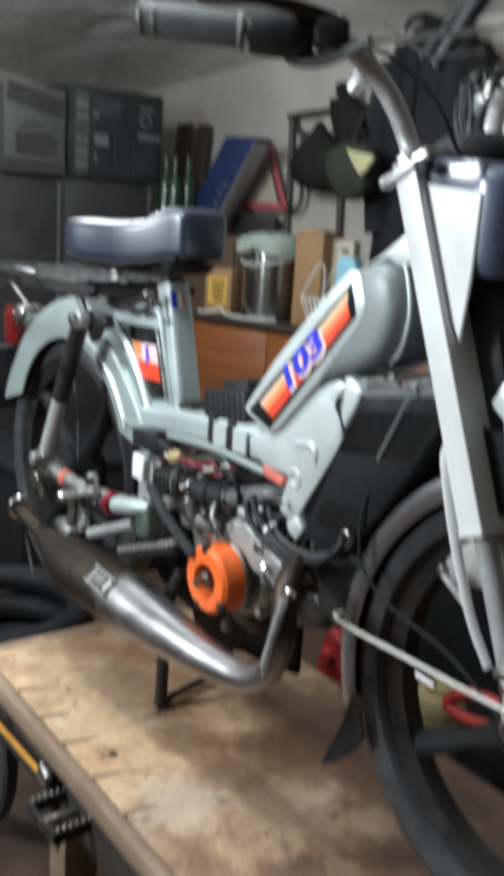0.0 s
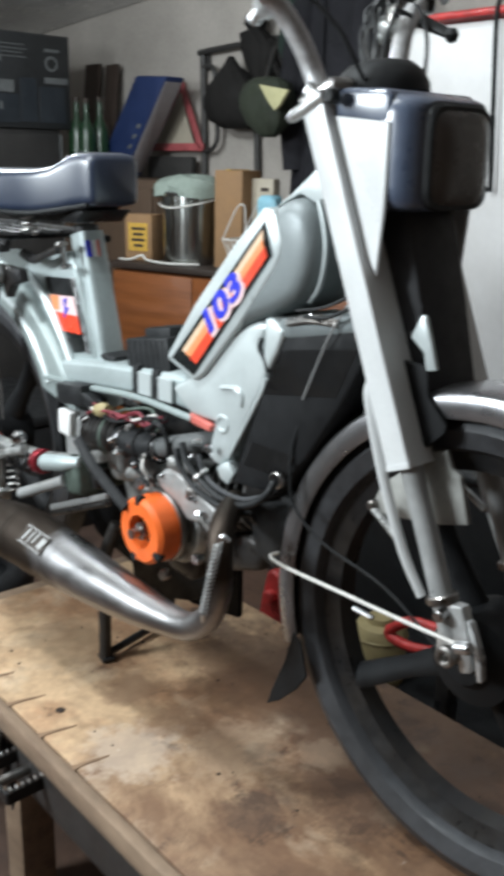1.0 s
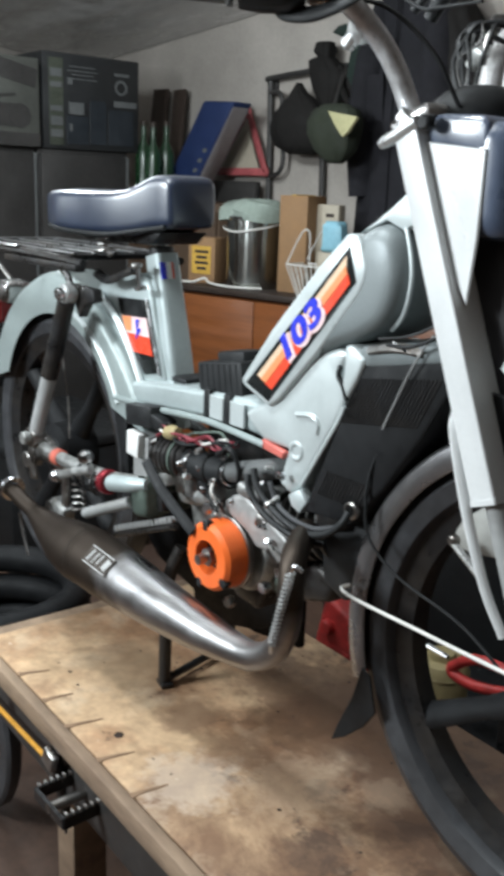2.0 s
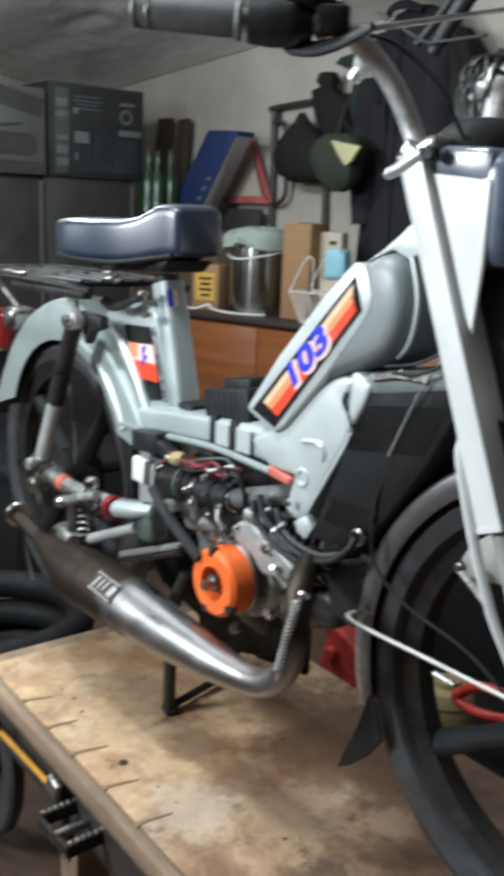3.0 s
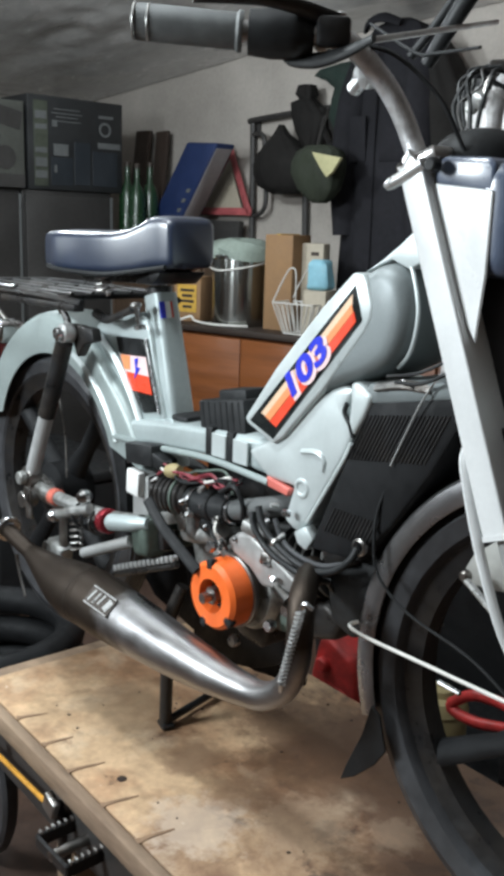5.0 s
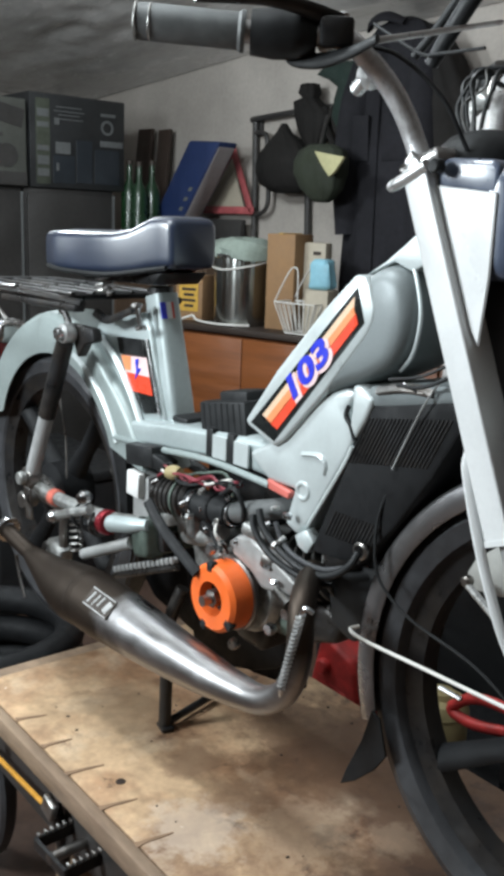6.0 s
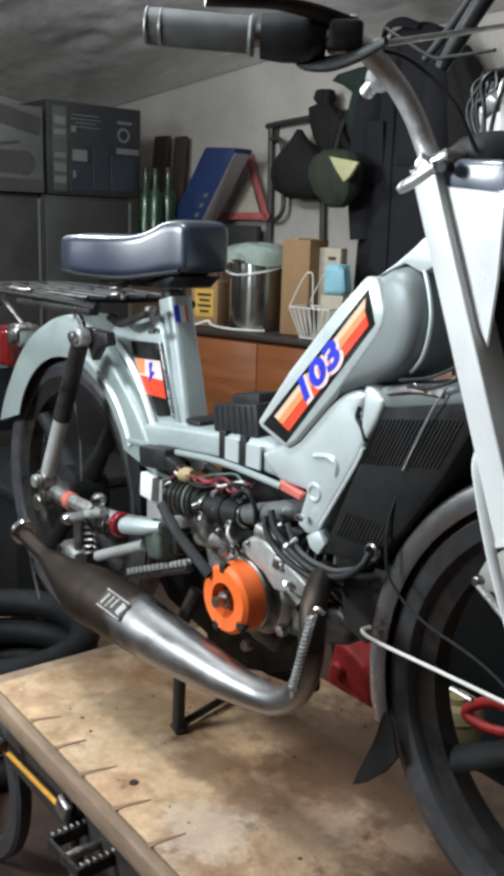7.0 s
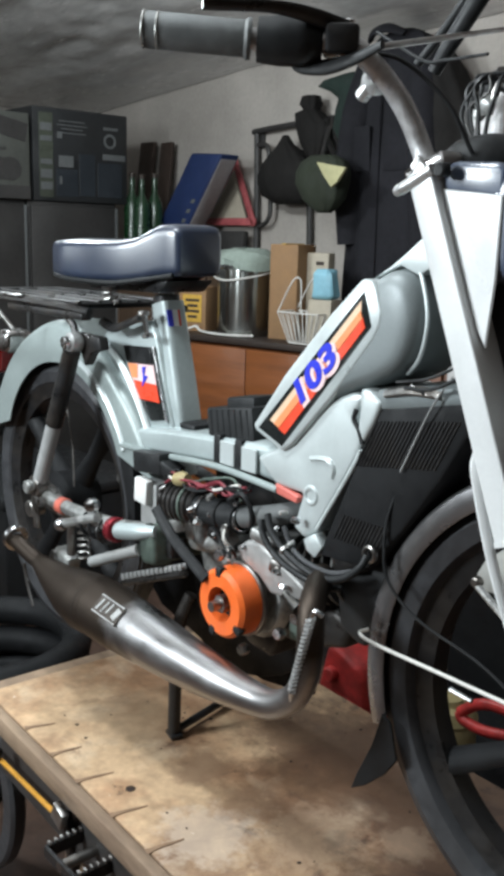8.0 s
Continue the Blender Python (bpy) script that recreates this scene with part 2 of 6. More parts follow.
FLOOR = material("stained_concrete", (0.100, 0.056, 0.037), 0.7, 0.0, 0.35, 7, 0.3, second=(0.040, 0.024, 0.018), mix_scale=2.5, spread=0.15)
DARK_METAL = material("dark_grey_steel_sheet", (0.055, 0.052, 0.05), 0.5, 0.3, 0.25, 8, 0.1)
NAVY_CLOTH = material("dark_navy_cloth", (0.019, 0.0185, 0.022), 0.9, 0.0, 0.35, 20, 0.4, gloss=0.2)
BLACK_CLOTH = material("black_cloth", (0.018, 0.0165, 0.0155), 0.9, 0.0, 0.35, 20, 0.4, gloss=0.2)
GRIME = material("dark_grime", (0.035, 0.022, 0.016), 0.8, 0.0, 0.3, 40, 0.2)
LIGHT_SILVER = material("light_silver_paint", (0.53, 0.58, 0.58), 0.4, 0.25, 0.07, 9, 0.02, coat=0.2, grain=120, coat_rough=0.2)
DECAL_BLACK = material("black_decal", (0.012, 0.014, 0.014), 0.3, 0.0, 0.1, 20)
DECAL_RED = material("red_orange_decal", (0.80, 0.075, 0.035), 0.35, 0.0, 0.08, 20)
DECAL_ORANGE = material("pale_orange_decal", (0.86, 0.30, 0.13), 0.35, 0.0, 0.08, 20)
DECAL_SAND = material("sand_decal", (0.78, 0.55, 0.38), 0.35, 0.0, 0.08, 20)
DECAL_PINK = material("pink_white_decal", (0.85, 0.62, 0.62), 0.35, 0.0, 0.08, 20)
DECAL_BLUE = material("blue_decal", (0.03, 0.045, 0.60), 0.35, 0.0, 0.08, 20)
WHITE = material("white_plastic", (0.78, 0.78, 0.76), 0.45, 0.0, 0.06, 12, 0.03)
OFF_WHITE = material("dull_white_sheet_metal", (0.56, 0.55, 0.545), 0.4, 0.0, 0.06, 3, 0.03, second=(0.48, 0.47, 0.455), mix_scale=2)
RED_ANOD = material("red_anodised_metal", (0.36, 0.035, 0.05), 0.3, 0.6, 0.2, 40)
DULL_RED = material("dull_red_wire", (0.20, 0.030, 0.042), 0.5, 0.0, 0.2, 40)
RED_GLASS = material("red_lens", (0.16, 0.008, 0.008), 0.15, 0.0, 0.1, 30, coat=0.5)
CABLE_WHITE = material("off_white_cable", (0.66, 0.64, 0.60), 0.5, 0.0, 0.1, 60)
GREEN_METAL = material("green_grey_casting", (0.10, 0.13, 0.11), 0.55, 0.4, 0.3, 60, 0.3)
GREEN = material("dark_green_glass", (0.010, 0.036, 0.014), 0.3, 0.0, 0.3, 15, coat=0.3)
BLUE_BOX = material("blue_printed_card", (0.013, 0.028, 0.095), 0.55, 0.0, 0.2, 10, second=(0.012, 0.024, 0.078))
YELLOW = material("yellow_print", (0.55, 0.33, 0.05), 0.6, 0.0, 0.25, 50)
YELLOW_PAINT = material("orange_yellow_enamel", (0.62, 0.30, 0.04), 0.35, 0.0, 0.2, 30, coat=0.3)
CREAM = material("cream_plastic", (0.32, 0.26, 0.13), 0.5, 0.0, 0.15, 20)
OLIVE = material("dark_olive_cloth", (0.022, 0.028, 0.016), 0.85, 0.0, 0.3, 25, 0.3)
PALE_BLUE = material("pale_blue_plastic", (0.24, 0.48, 0.58), 0.5, 0.0, 0.15, 20)
GREY_GREEN = material("grey_green_cloth", (0.26, 0.31, 0.27), 0.8, 0.0, 0.2, 15, 0.3)
POT_STEEL = material("dull_stainless", (0.55, 0.57, 0.55), 0.20, 1.0, 0.08, 6, 0.0, second=(0.46, 0.48, 0.46), rough_vary=0.03)
# brushed round the pot, so that lights draw upright streaks on it
steel_nodes = POT_STEEL.node_tree
brush = steel_nodes.nodes.new("ShaderNodeTangent")
brush.direction_type, brush.axis = "RADIAL", "Z"
steel_nodes.nodes["Principled BSDF"].inputs["Anisotropic"].default_value = 0.9
steel_nodes.nodes["Principled BSDF"].inputs["Anisotropic Rotation"].default_value = 0.25
steel_nodes.links.new(brush.outputs[0], steel_nodes.nodes["Principled BSDF"].inputs["Tangent"])
DARK_BROWN = material("dark_brown_wood", (0.035, 0.022, 0.016), 0.6, 0.0, 0.3, 12, 0.1)
PRINT = material("grey_print", (0.115, 0.12, 0.12), 0.6, 0.0, 0.2, 60)
PRINT_GREEN = material("grey_green_print", (0.06, 0.068, 0.05), 0.6, 0.0, 0.3, 30)
BROWN_PANEL = material("dark_wood_panel", (0.085, 0.052, 0.032), 0.6, 0.0, 0.2, 6, 0.1, stretch=(3, 3, 0.3))
ALLOY_DARK = material("oily_cast_alloy", (0.17, 0.17, 0.165), 0.5, 0.8, 0.4, 60, 0.3, second=(0.04, 0.036, 0.032), mix_scale=16, spread=0.15)
GREY_PAINT = material("grey_painted_tube", (0.40, 0.41, 0.41), 0.42, 0.2, 0.12, 30, 0.05, second=(0.3, 0.3, 0.29))
BRIGHT_ALLOY = material("bright_alloy", (0.62, 0.63, 0.63), 0.36, 0.6, 0.15, 40, 0.1, second=(0.42, 0.42, 0.41), mix_scale=14)
PALE_ALLOY = material("pale_cast_alloy", (0.40, 0.40, 0.395), 0.5, 0.35, 0.2, 50, 0.2, second=(0.24, 0.235, 0.225), mix_scale=12, spread=0.2)
GUARD = material("dull_grey_steel_guard", (0.34, 0.34, 0.355), 0.30, 0.85, 0.15, 20, 0.05, second=(0.22, 0.215, 0.215), mix_scale=5, rough_vary=0.08)
PALE_GREY = material("pale_grey_casting", (0.33, 0.33, 0.31), 0.5, 0.2, 0.2, 30, 0.1)
FADED_RED = material("faded_red_tape", (0.55, 0.13, 0.09), 0.5, 0.0, 0.2, 40)
BEIGE = material("beige_paper", (0.42, 0.37, 0.29), 0.7, 0.0, 0.12, 15)

# ---- building helpers ----
def part(name, bm, mat, parent=None, label="", sharp=35):
    mesh = bpy.data.meshes.new(name)
    bmesh.ops.recalc_face_normals(bm, faces=bm.faces[:])
    bm.to_mesh(mesh)
    bm.free()
    for m in mat if isinstance(mat, (list, tuple)) else [mat]:
        mesh.materials.append(m)
    mesh.shade_smooth()
    mesh.set_sharp_from_angle(angle=radians(sharp))
    ob = new(name, mesh)
    ob.parent = parent
    if label:
        tagged(ob, label)
    return ob


def empty(name, m=None):
    ob = new(name)
    ob.matrix_world = m or Matrix()
    return ob


def block(size, m=None, bevel=0.0, segments=2, bm=None):
    own = bmesh.new()
    bmesh.ops.create_cube(own, size=1.0, matrix=Matrix.Diagonal((*size, 1)))
    if bevel:
        bmesh.ops.bevel(own, geom=own.edges[:], offset=bevel, segments=segments, affect="EDGES", profile=0.5)
    own.transform(m or Matrix())
    return join(bm, own)


def join(bm, own):
    if bm is None:
        return own
    tmp = bpy.data.meshes.new("tmp")
    own.to_mesh(tmp)
    own.free()
    bm.from_mesh(tmp)
    bpy.data.meshes.remove(tmp)
    return bm


def at(x, y, z, rx=0, ry=0, rz=0):
    return pose(x, y, z, rx, ry, rz)


def smooth_path(points, steps):
    """A Catmull-Rom line through the points."""
    p = [Vector(q) for q in points]
    if steps < 2:
        return p
    p = [2 * p[0] - p[1], *p, 2 * p[-1] - p[-2]]
    out = []
    for i in range(1, len(p) - 2):
        a, b, c, d = p[i - 1 : i + 3]
        for k in range(steps):
            t = k / steps
            out.append(0.5 * (2 * b + (c - a) * t + (2 * a - 5 * b + 4 * c - d) * t**2 + (3 * b - a - 3 * c + d) * t**3))
    return out + [p[-2]]


def skin(bm, rings, closed_ends=True, wrap=True):
    loops = [[bm.verts.new(v) for v in ring] for ring in rings]
    n = len(loops[0])
    for a, b in zip(loops, loops[1:]):
        for k in range(n if wrap else n - 1):
            bm.faces.new((a[k], a[(k + 1) % n], b[(k + 1) % n], b[k]))
    if closed_ends:
        bm.faces.new(loops[0])
        bm.faces.new(loops[-1])
    return bm


def sweep(points, radius, sides=12, steps=4, bm=None, flat=1.0):
    """A round rod or hose along the points; radius may be one number or one for each point."""
    bm = bm or bmesh.new()
    line = smooth_path(points, steps)
    radii = [radius] * len(line)
    if isinstance(radius, (list, tuple)):
        spots = np.linspace(0, len(radius) - 1, len(line))
        radii = np.interp(spots, range(len(radius)), radius).tolist()
    rings, up = [], None
    for i, p in enumerate(line):
        d = (line[min(i + 1, len(line) - 1)] - line[max(i - 1, 0)]).normalized()
        if up is None:
            up = d.orthogonal().normalized()
        up = (up - d * up.dot(d)).normalized()
        side = d.cross(up)
        rings.append([p + radii[i] * (math.cos(a) * up + flat * math.sin(a) * side) for a in np.linspace(0, 2 * math.pi, sides, endpoint=False)])
    return skin(bm, rings)


def rod(a, b, r, sides=12, bm=None):
    return sweep([a, b], r, sides, 1, bm)


def lathe(profile, centre, axis=(0, 1, 0), sides=48, bm=None, arc=(0.0, 360.0)):
    """Turns a profile of (radius, along) about an axis through the centre; a closed profile when it is a full turn."""
    bm = bm or bmesh.new()
    axis = Vector(axis).normalized()
    u = Vector((1, 0, 0)) if abs(axis.x) < 0.9 else Vector((0, 0, 1))
    u = (u - axis * u.dot(axis)).normalized()
    v = axis.cross(u)
    full = abs(arc[1] - arc[0]) >= 359.9
    angles = np.radians(np.linspace(arc[0], arc[1], sides, endpoint=not full))
    loops = [[bm.verts.new(Vector(centre) + r * (math.cos(a) * u + math.sin(a) * v) + h * axis) for r, h in profile] for a in angles]
    n = len(profile)
    pairs = list(zip(loops, loops[1:])) + ([(loops[-1], loops[0])] if full else [])
    for a, b in pairs:
        for k in range(n):
            bm.faces.new((a[k], a[(k + 1) % n], b[(k + 1) % n], b[k]))
    if not full:
        bm.faces.new(loops[0])
        bm.faces.new(loops[-1])
    bmesh.ops.remove_doubles(bm, verts=bm.verts[:], dist=1e-5)
    return bm


def disc(centre, r, thick, axis=(0, 1, 0), sides=32, bevel=0.002, bm=None):
    h = thick / 2
    return lathe([(0, -h), (r - bevel, -h), (r, -h + bevel), (r, h - bevel), (r - bevel, h), (0, h)], centre, axis, sides, bm)


def ring_of(centre, r_in, r_out, thick, axis=(0, 1, 0), sides=48, bevel=0.002, bm=None):
    h = thick / 2
    e = bevel
    return lathe([(r_in + e, -h), (r_out - e, -h), (r_out, -h + e), (r_out, h - e), (r_out - e, h), (r_in + e, h), (r_in, h - e), (r_in, -h + e)], centre, axis, sides, bm)


def plate(outline, y0, y1, bevel=0.0, segments=2, bm=None):
    """An upright plate: the outline in x and z, from y0 to y1, with rounded rims."""
    own = bmesh.new()
    a = [own.verts.new((x, y0, z)) for x, z in outline]
    b = [own.verts.new((x, y1, z)) for x, z in outline]
    own.faces.new(a)
    own.faces.new(b[::-1])
    n = len(a)
    for k in range(n):
        own.faces.new((a[k], b[k], b[(k + 1) % n], a[(k + 1) % n]))
    bmesh.ops.recalc_face_normals(own, faces=own.faces[:])
    if bevel:
        bmesh.ops.bevel(own, geom=own.edges[:], offset=bevel, segments=segments, affect="EDGES", profile=0.5, clamp_overlap=True)
    return join(bm, own)


def loft(sections, power=3.0, sides=28, bm=None):
    """A body through sections of (centre, along, half_height, half_width): rounded boxes upright to 'along' in the x-z plane."""
    bm = bm or bmesh.new()
    rings = []
    for (x, z), (dx, dz), hh, hw in sections:
        length = math.hypot(dx, dz)
        nx, nz = -dz / length, dx / length
        ring = []
        for a in np.linspace(0, 2 * math.pi, sides, endpoint=False):
            c, s = math.cos(a), math.sin(a)
            w = hw * math.copysign(abs(c) ** (2 / power), c)
            h = hh * math.copysign(abs(s) ** (2 / power), s)
            ring.append(Vector((x + nx * h, w, z + nz * h)))
        rings.append(ring)
    return skin(bm, rings)


def bars(rows, thick, mat, parent, name, label):
    """Lines of unreadable print as thin raised bars; rows of (x, y, z, length, height) lying in the x-z plane."""
    bm = bmesh.new()
    for x, y, z, length, height in rows:
        block((length, thick, height), at(x, y, z), bm=bm)
    return part(name, bm, mat, parent, label)

# ---- the place ----
BENCH = 0.40


def room():
    def slab(name, size, place, mat, label, category):
        ob = part(name, block(size, at(*place)), mat)
        return tagged(ob, label, category, kind="structure")

    slab("floor", (9.0, 7.0, 0.1), (-0.2, -0.8, -0.05), FLOOR, "dark brown stained concrete garage floor", "floor")
    slab("wall_back", (8.6, 0.12, 2.7), (-0.1, 1.86, 1.35), WALL, "stained grey-beige plaster garage wall", "wall")
    slab("wall_left", (0.12, 5.36, 2.7), (-3.36, -0.9, 1.35), WALL, "dim grey plaster garage wall", "wall")
    # unseen wall, given a dark material to cut light bounced onto the fork
    slab("wall_right", (0.12, 5.36, 2.7), (3.2, -0.9, 1.35), BROWN_PANEL, "unseen garage wall, made dark brown to cut bounced light", "wall")
    slab("wall_front", (8.6, 0.12, 2.7), (-0.1, -3.6, 1.35), WALL, "dim grey plaster garage wall", "wall")
    # sagging sheeting over the rafters, lowest along the back wall
    bm = bmesh.new()
    nx, ny = 190, 170
    rows = []
    for j in range(ny + 1):
        y = -3.5 + (1.79 + 3.5) * j / ny
        row = []
        for i in range(nx + 1):
            x = -3.28 + 6.4 * i / nx
            far = min(1.0, 0.12 + (1.79 - y) / 0.7)
            z = 1.895 + 0.36 * min(1.0, max(0.0, (1.79 - y) / 1.9)) + 0.02 * max(0, x + 1.5) + 0.075 * min(0.0, x + 1.65)
            z += far * (0.040 * noise.noise((x * 0.9 + 0.6 * y, y * 2.2, 3)) + 0.016 * noise.noise((x * 2.0 + 2.2 * y, y * 6.0, 7)) + 0.034 * abs(noise.noise((x * 1.6 - 3.2 * y, y * 5.0 + x, 9))) + 0.016 * abs(noise.noise((x * 5 + 3 * y, y * 9.0 - 2 * x, 4))))
            row.append(bm.verts.new((x, y, z)))
        rows.append(row)
    for a, b in zip(rows, rows[1:]):
        for k in range(nx):
            bm.faces.new((a[k], a[k + 1], b[k + 1], b[k]))
    ret = bmesh.ops.extrude_face_region(bm, geom=bm.faces[:])
    bmesh.ops.translate(bm, verts=[v for v in ret["geom"] if isinstance(v, bmesh.types.BMVert)], vec=(0, 0, 0.02))
    tagged(part("ceiling", bm, CEIL, sharp=60), "sagging wrinkled grey sheeting under the garage roof", "ceiling", kind="structure")


room()

# ---- the bench ----
def work_bench():
    root = empty("work_bench", at(0, 0, 0, 0, 0, -2.5))
    tagged(root, "low wooden work bench with a worn plywood top", "work bench")
    x0, x1, y0, y1 = 0.07, 2.4, -0.231, 0.272
    part("bench_top", block((x1 - x0, y1 - y0, 0.026), at((x0 + x1) / 2, (y0 + y1) / 2, BENCH - 0.013), 0.004), WOOD, root)
    part("edge_rail", block((x1 - x0, 0.019, 0.034), at((x0 + x1) / 2, y0 - 0.0115, BENCH - 0.0155), 0.003), WOOD_EDGE, root, "grimy wooden edge rail")
    part("side_board", block((x1 - x0 - 0.1, 0.022, 0.10), at((x0 + x1) / 2, y0 + 0.01, BENCH - 0.08), 0.004), DARK_METAL, root)
    # worn dents across the front edge
    for x, w, a in ((0.232, 0.050, 72), (0.325, 0.050, 82), (0.414, 0.062, 78), (0.516, 0.056, 78), (0.610, 0.056, 82)):
        part("dent", plate([(-w / 2, -0.006), (-w / 3, -0.0035), (-w / 10, -0.0040), (w / 4, -0.0022), (w / 2, -0.0008), (w / 2, 0.0008), (w / 5, 0.0030), (-w / 8, 0.0026), (-w / 3, 0.0042), (-w / 2, 0.007)], 0, 0.0008), SAW, root).matrix_local = at(x, y0 + 0.024, BENCH + 0.0004, 90, 0, a)
    part("knot_hole", disc((0.472, -0.178, BENCH + 0.0004), 0.0075, 0.0016, (0, 0, 1), 20, 0.0005), GRIME, root)
    part("back_strip", block((0.05, y1 - y0, 0.012), at(x0 - 0.02, (y0 + y1) / 2, BENCH - 0.016), 0.003), WOOD_EDGE, root)
    rng = random.Random(4)
    bm = bmesh.new()
    for k in range(34):
        r = rng.uniform(0.0010, 0.0028)
        block((r * 2.2, r * 1.6, 0.0016), at(rng.uniform(x0 + 0.1, 1.1), rng.uniform(y0 + 0.05, y1 - 0.05), BENCH + 0.0006, 0, 0, rng.uniform(0, 180)), 0.0005, 1, bm=bm)
    tagged(part("grit", bm, GRIME, root, "dark grit and swarf"), kind="stuff")
    for x in (x0 + 0.30, x1 - 0.2):
        for y in (y0 + 0.04, y1 - 0.04):
            part("leg", block((0.06, 0.06, BENCH - 0.03), at(x, y, (BENCH - 0.03) / 2), 0.004), WOOD_EDGE, root)
    return root


work_bench()

# ---- the moped; its own origin lies under the rear axle, on the bench ----
moped = empty("moped", at(0, 0, BENCH))
tagged(moped, "silver-grey vintage moped with an orange flywheel, on its stand", "moped")
REAR, FRONT = (-0.035, 0.0, 0.297), (1.060, 0.0, 0.284)


def wheel(name, centre, turn, R, fat=1.0):
    tyre_profile = [(R - 0.052, -0.018), (R - 0.046, -0.026), (R - 0.026, -0.031), (R - 0.010, -0.024), (R - 0.002, -0.012), (R, 0.0),
                    (R - 0.002, 0.012), (R - 0.010, 0.024), (R - 0.026, 0.031), (R - 0.046, 0.026), (R - 0.052, 0.018)]
    bm = lathe([(r, h * fat) for r, h in tyre_profile], centre, sides=96)
    w = part(name, bm, RUBBER, moped, "black tyre on a black cast wheel")
    rim = [(R - 0.074, -0.014), (R - 0.052, -0.020), (R - 0.044, -0.025), (R - 0.044, -0.019), (R - 0.056, -0.012), (R - 0.056, 0.012),
           (R - 0.044, 0.019), (R - 0.044, 0.025), (R - 0.052, 0.020), (R - 0.074, 0.014)]
    part("rim", lathe(rim, centre, sides=96), BLACK_METAL, w)
    # raised tread ribs running round the tyre
    for h, drop in ((-0.021, 0.0075), (-0.0145, 0.0036), (-0.0075, 0.0012), (0.0075, 0.0012), (0.0145, 0.0036), (0.021, 0.0075)):
        r, h = R - drop, h * fat
        part("tread_rib", lathe([(r - 0.002, h - 0.0024), (r + 0.0008, h - 0.0017), (r + 0.0008, h + 0.0017), (r - 0.002, h + 0.0024)], centre, sides=96), RUBBER, w)
    part("hub", lathe([(0, -0.05), (0.022, -0.05), (0.03, -0.04), (0.052, -0.034), (0.055, 0.03), (0.03, 0.04), (0, 0.05)], centre), MATT_BLACK, w)
    for k in range(4):
        a = math.radians(turn + 90 * k)
        d = Vector((math.cos(a), 0, math.sin(a)))
        bm = bmesh.new()
        sweep([Vector(centre) + d * 0.045, Vector(centre) + d * 0.12, Vector(centre) + d * (R - 0.07)], [0.022, 0.015, 0.019], 12, 3, bm, flat=0.6)
        part("spoke", bm, MATT_BLACK, w)
    return w


wheel("front_wheel", FRONT, 32, 0.283, 1.25)
wheel("rear_wheel", REAR, 50, 0.270)


def fender(name, centre, r, half, a0, a1, mat, label, lip=0.030):
    """A curved mudguard with turned-down sides, from angle a0 to a1 (0 ahead, 90 up)."""
    prof = []
    for s in (1, -1):
        rr = r if s == 1 else r - 0.0025
        edge = [(rr - lip, -half), (rr - 0.009, -half), (rr - 0.005, -half * 0.95), (rr - 0.003, -half * 0.82), (rr - 0.001, -half * 0.52), (rr, -half * 0.2), (rr, half * 0.2), (rr - 0.001, half * 0.52), (rr - 0.003, half * 0.82), (rr - 0.005, half * 0.95), (rr - 0.009, half), (rr - lip, half)]
        prof += edge if s == 1 else [(q, h * 0.96) for q, h in edge[::-1]]
    # the lathe turns from +x towards -z about +y, so angles are taken negative
    return part(name, lathe(prof, centre, (0, 1, 0), 64, None, (-a1, -a0)), mat, moped, label, sharp=50)


fender("front_mudguard", (1.066, 0, 0.290), 0.297, 0.050, -5, 198, GUARD, "dull dark grey steel mudguard", 0.029)


def rear_guard():
    """The deep rear mudguard: a crown over the tyre and broad flat sides whose lower rims run on a smaller, higher circle."""
    half, rings = 0.050, []
    for a in np.linspace(22, 160, 68):
        c, d = math.cos(math.radians(a)), math.sin(math.radians(a))
        r = 0.358 - 0.030 * min(1.0, max(0.0, (88 - a) / 34)) - 0.038 * min(1.0, max(0.0, (a - 92) / 48))
        out, rim = Vector((0.0 + r * c, 0, 0.284 + r * d)), Vector((0.002 + 0.212 * c, 0, 0.353 + 0.212 * d))
        ring = []
        for f, w in ((0.0, -1.0), (0.80, -1.0), (0.92, -0.93), (0.98, -0.78), (1.0, -0.5), (1.0, 0.5), (0.98, 0.78), (0.92, 0.93), (0.80, 1.0), (0.0, 1.0)):
            ring.append(rim.lerp(out, f) + Vector((0, half * w, 0)))
        for f, w in ((0.0, 0.95), (0.78, 0.95), (0.90, 0.86), (0.965, 0.5), (0.965, -0.5), (0.90, -0.86), (0.78, -0.95), (0.0, -0.95)):
            ring.append(rim.lerp(out, f) + Vector((0, half * w, 0)))
        rings.append(ring)
    guard = part("rear_mudguard", skin(bmesh.new(), rings), DARKER_SILVER, moped, "silver-grey painted mudguard with deep flat sides", sharp=50)
    rib = [Vector((0.002 + 0.240 * math.cos(math.radians(a)), -half - 0.0005, 0.347 + 0.240 * math.sin(math.radians(a)))) for a in np.linspace(24, 78, 12)]
    part("guard_rib", sweep(rib, 0.0055, 8, 2, flat=0.6), LIGHT_SILVER, guard)
    return guard


rear_guard()

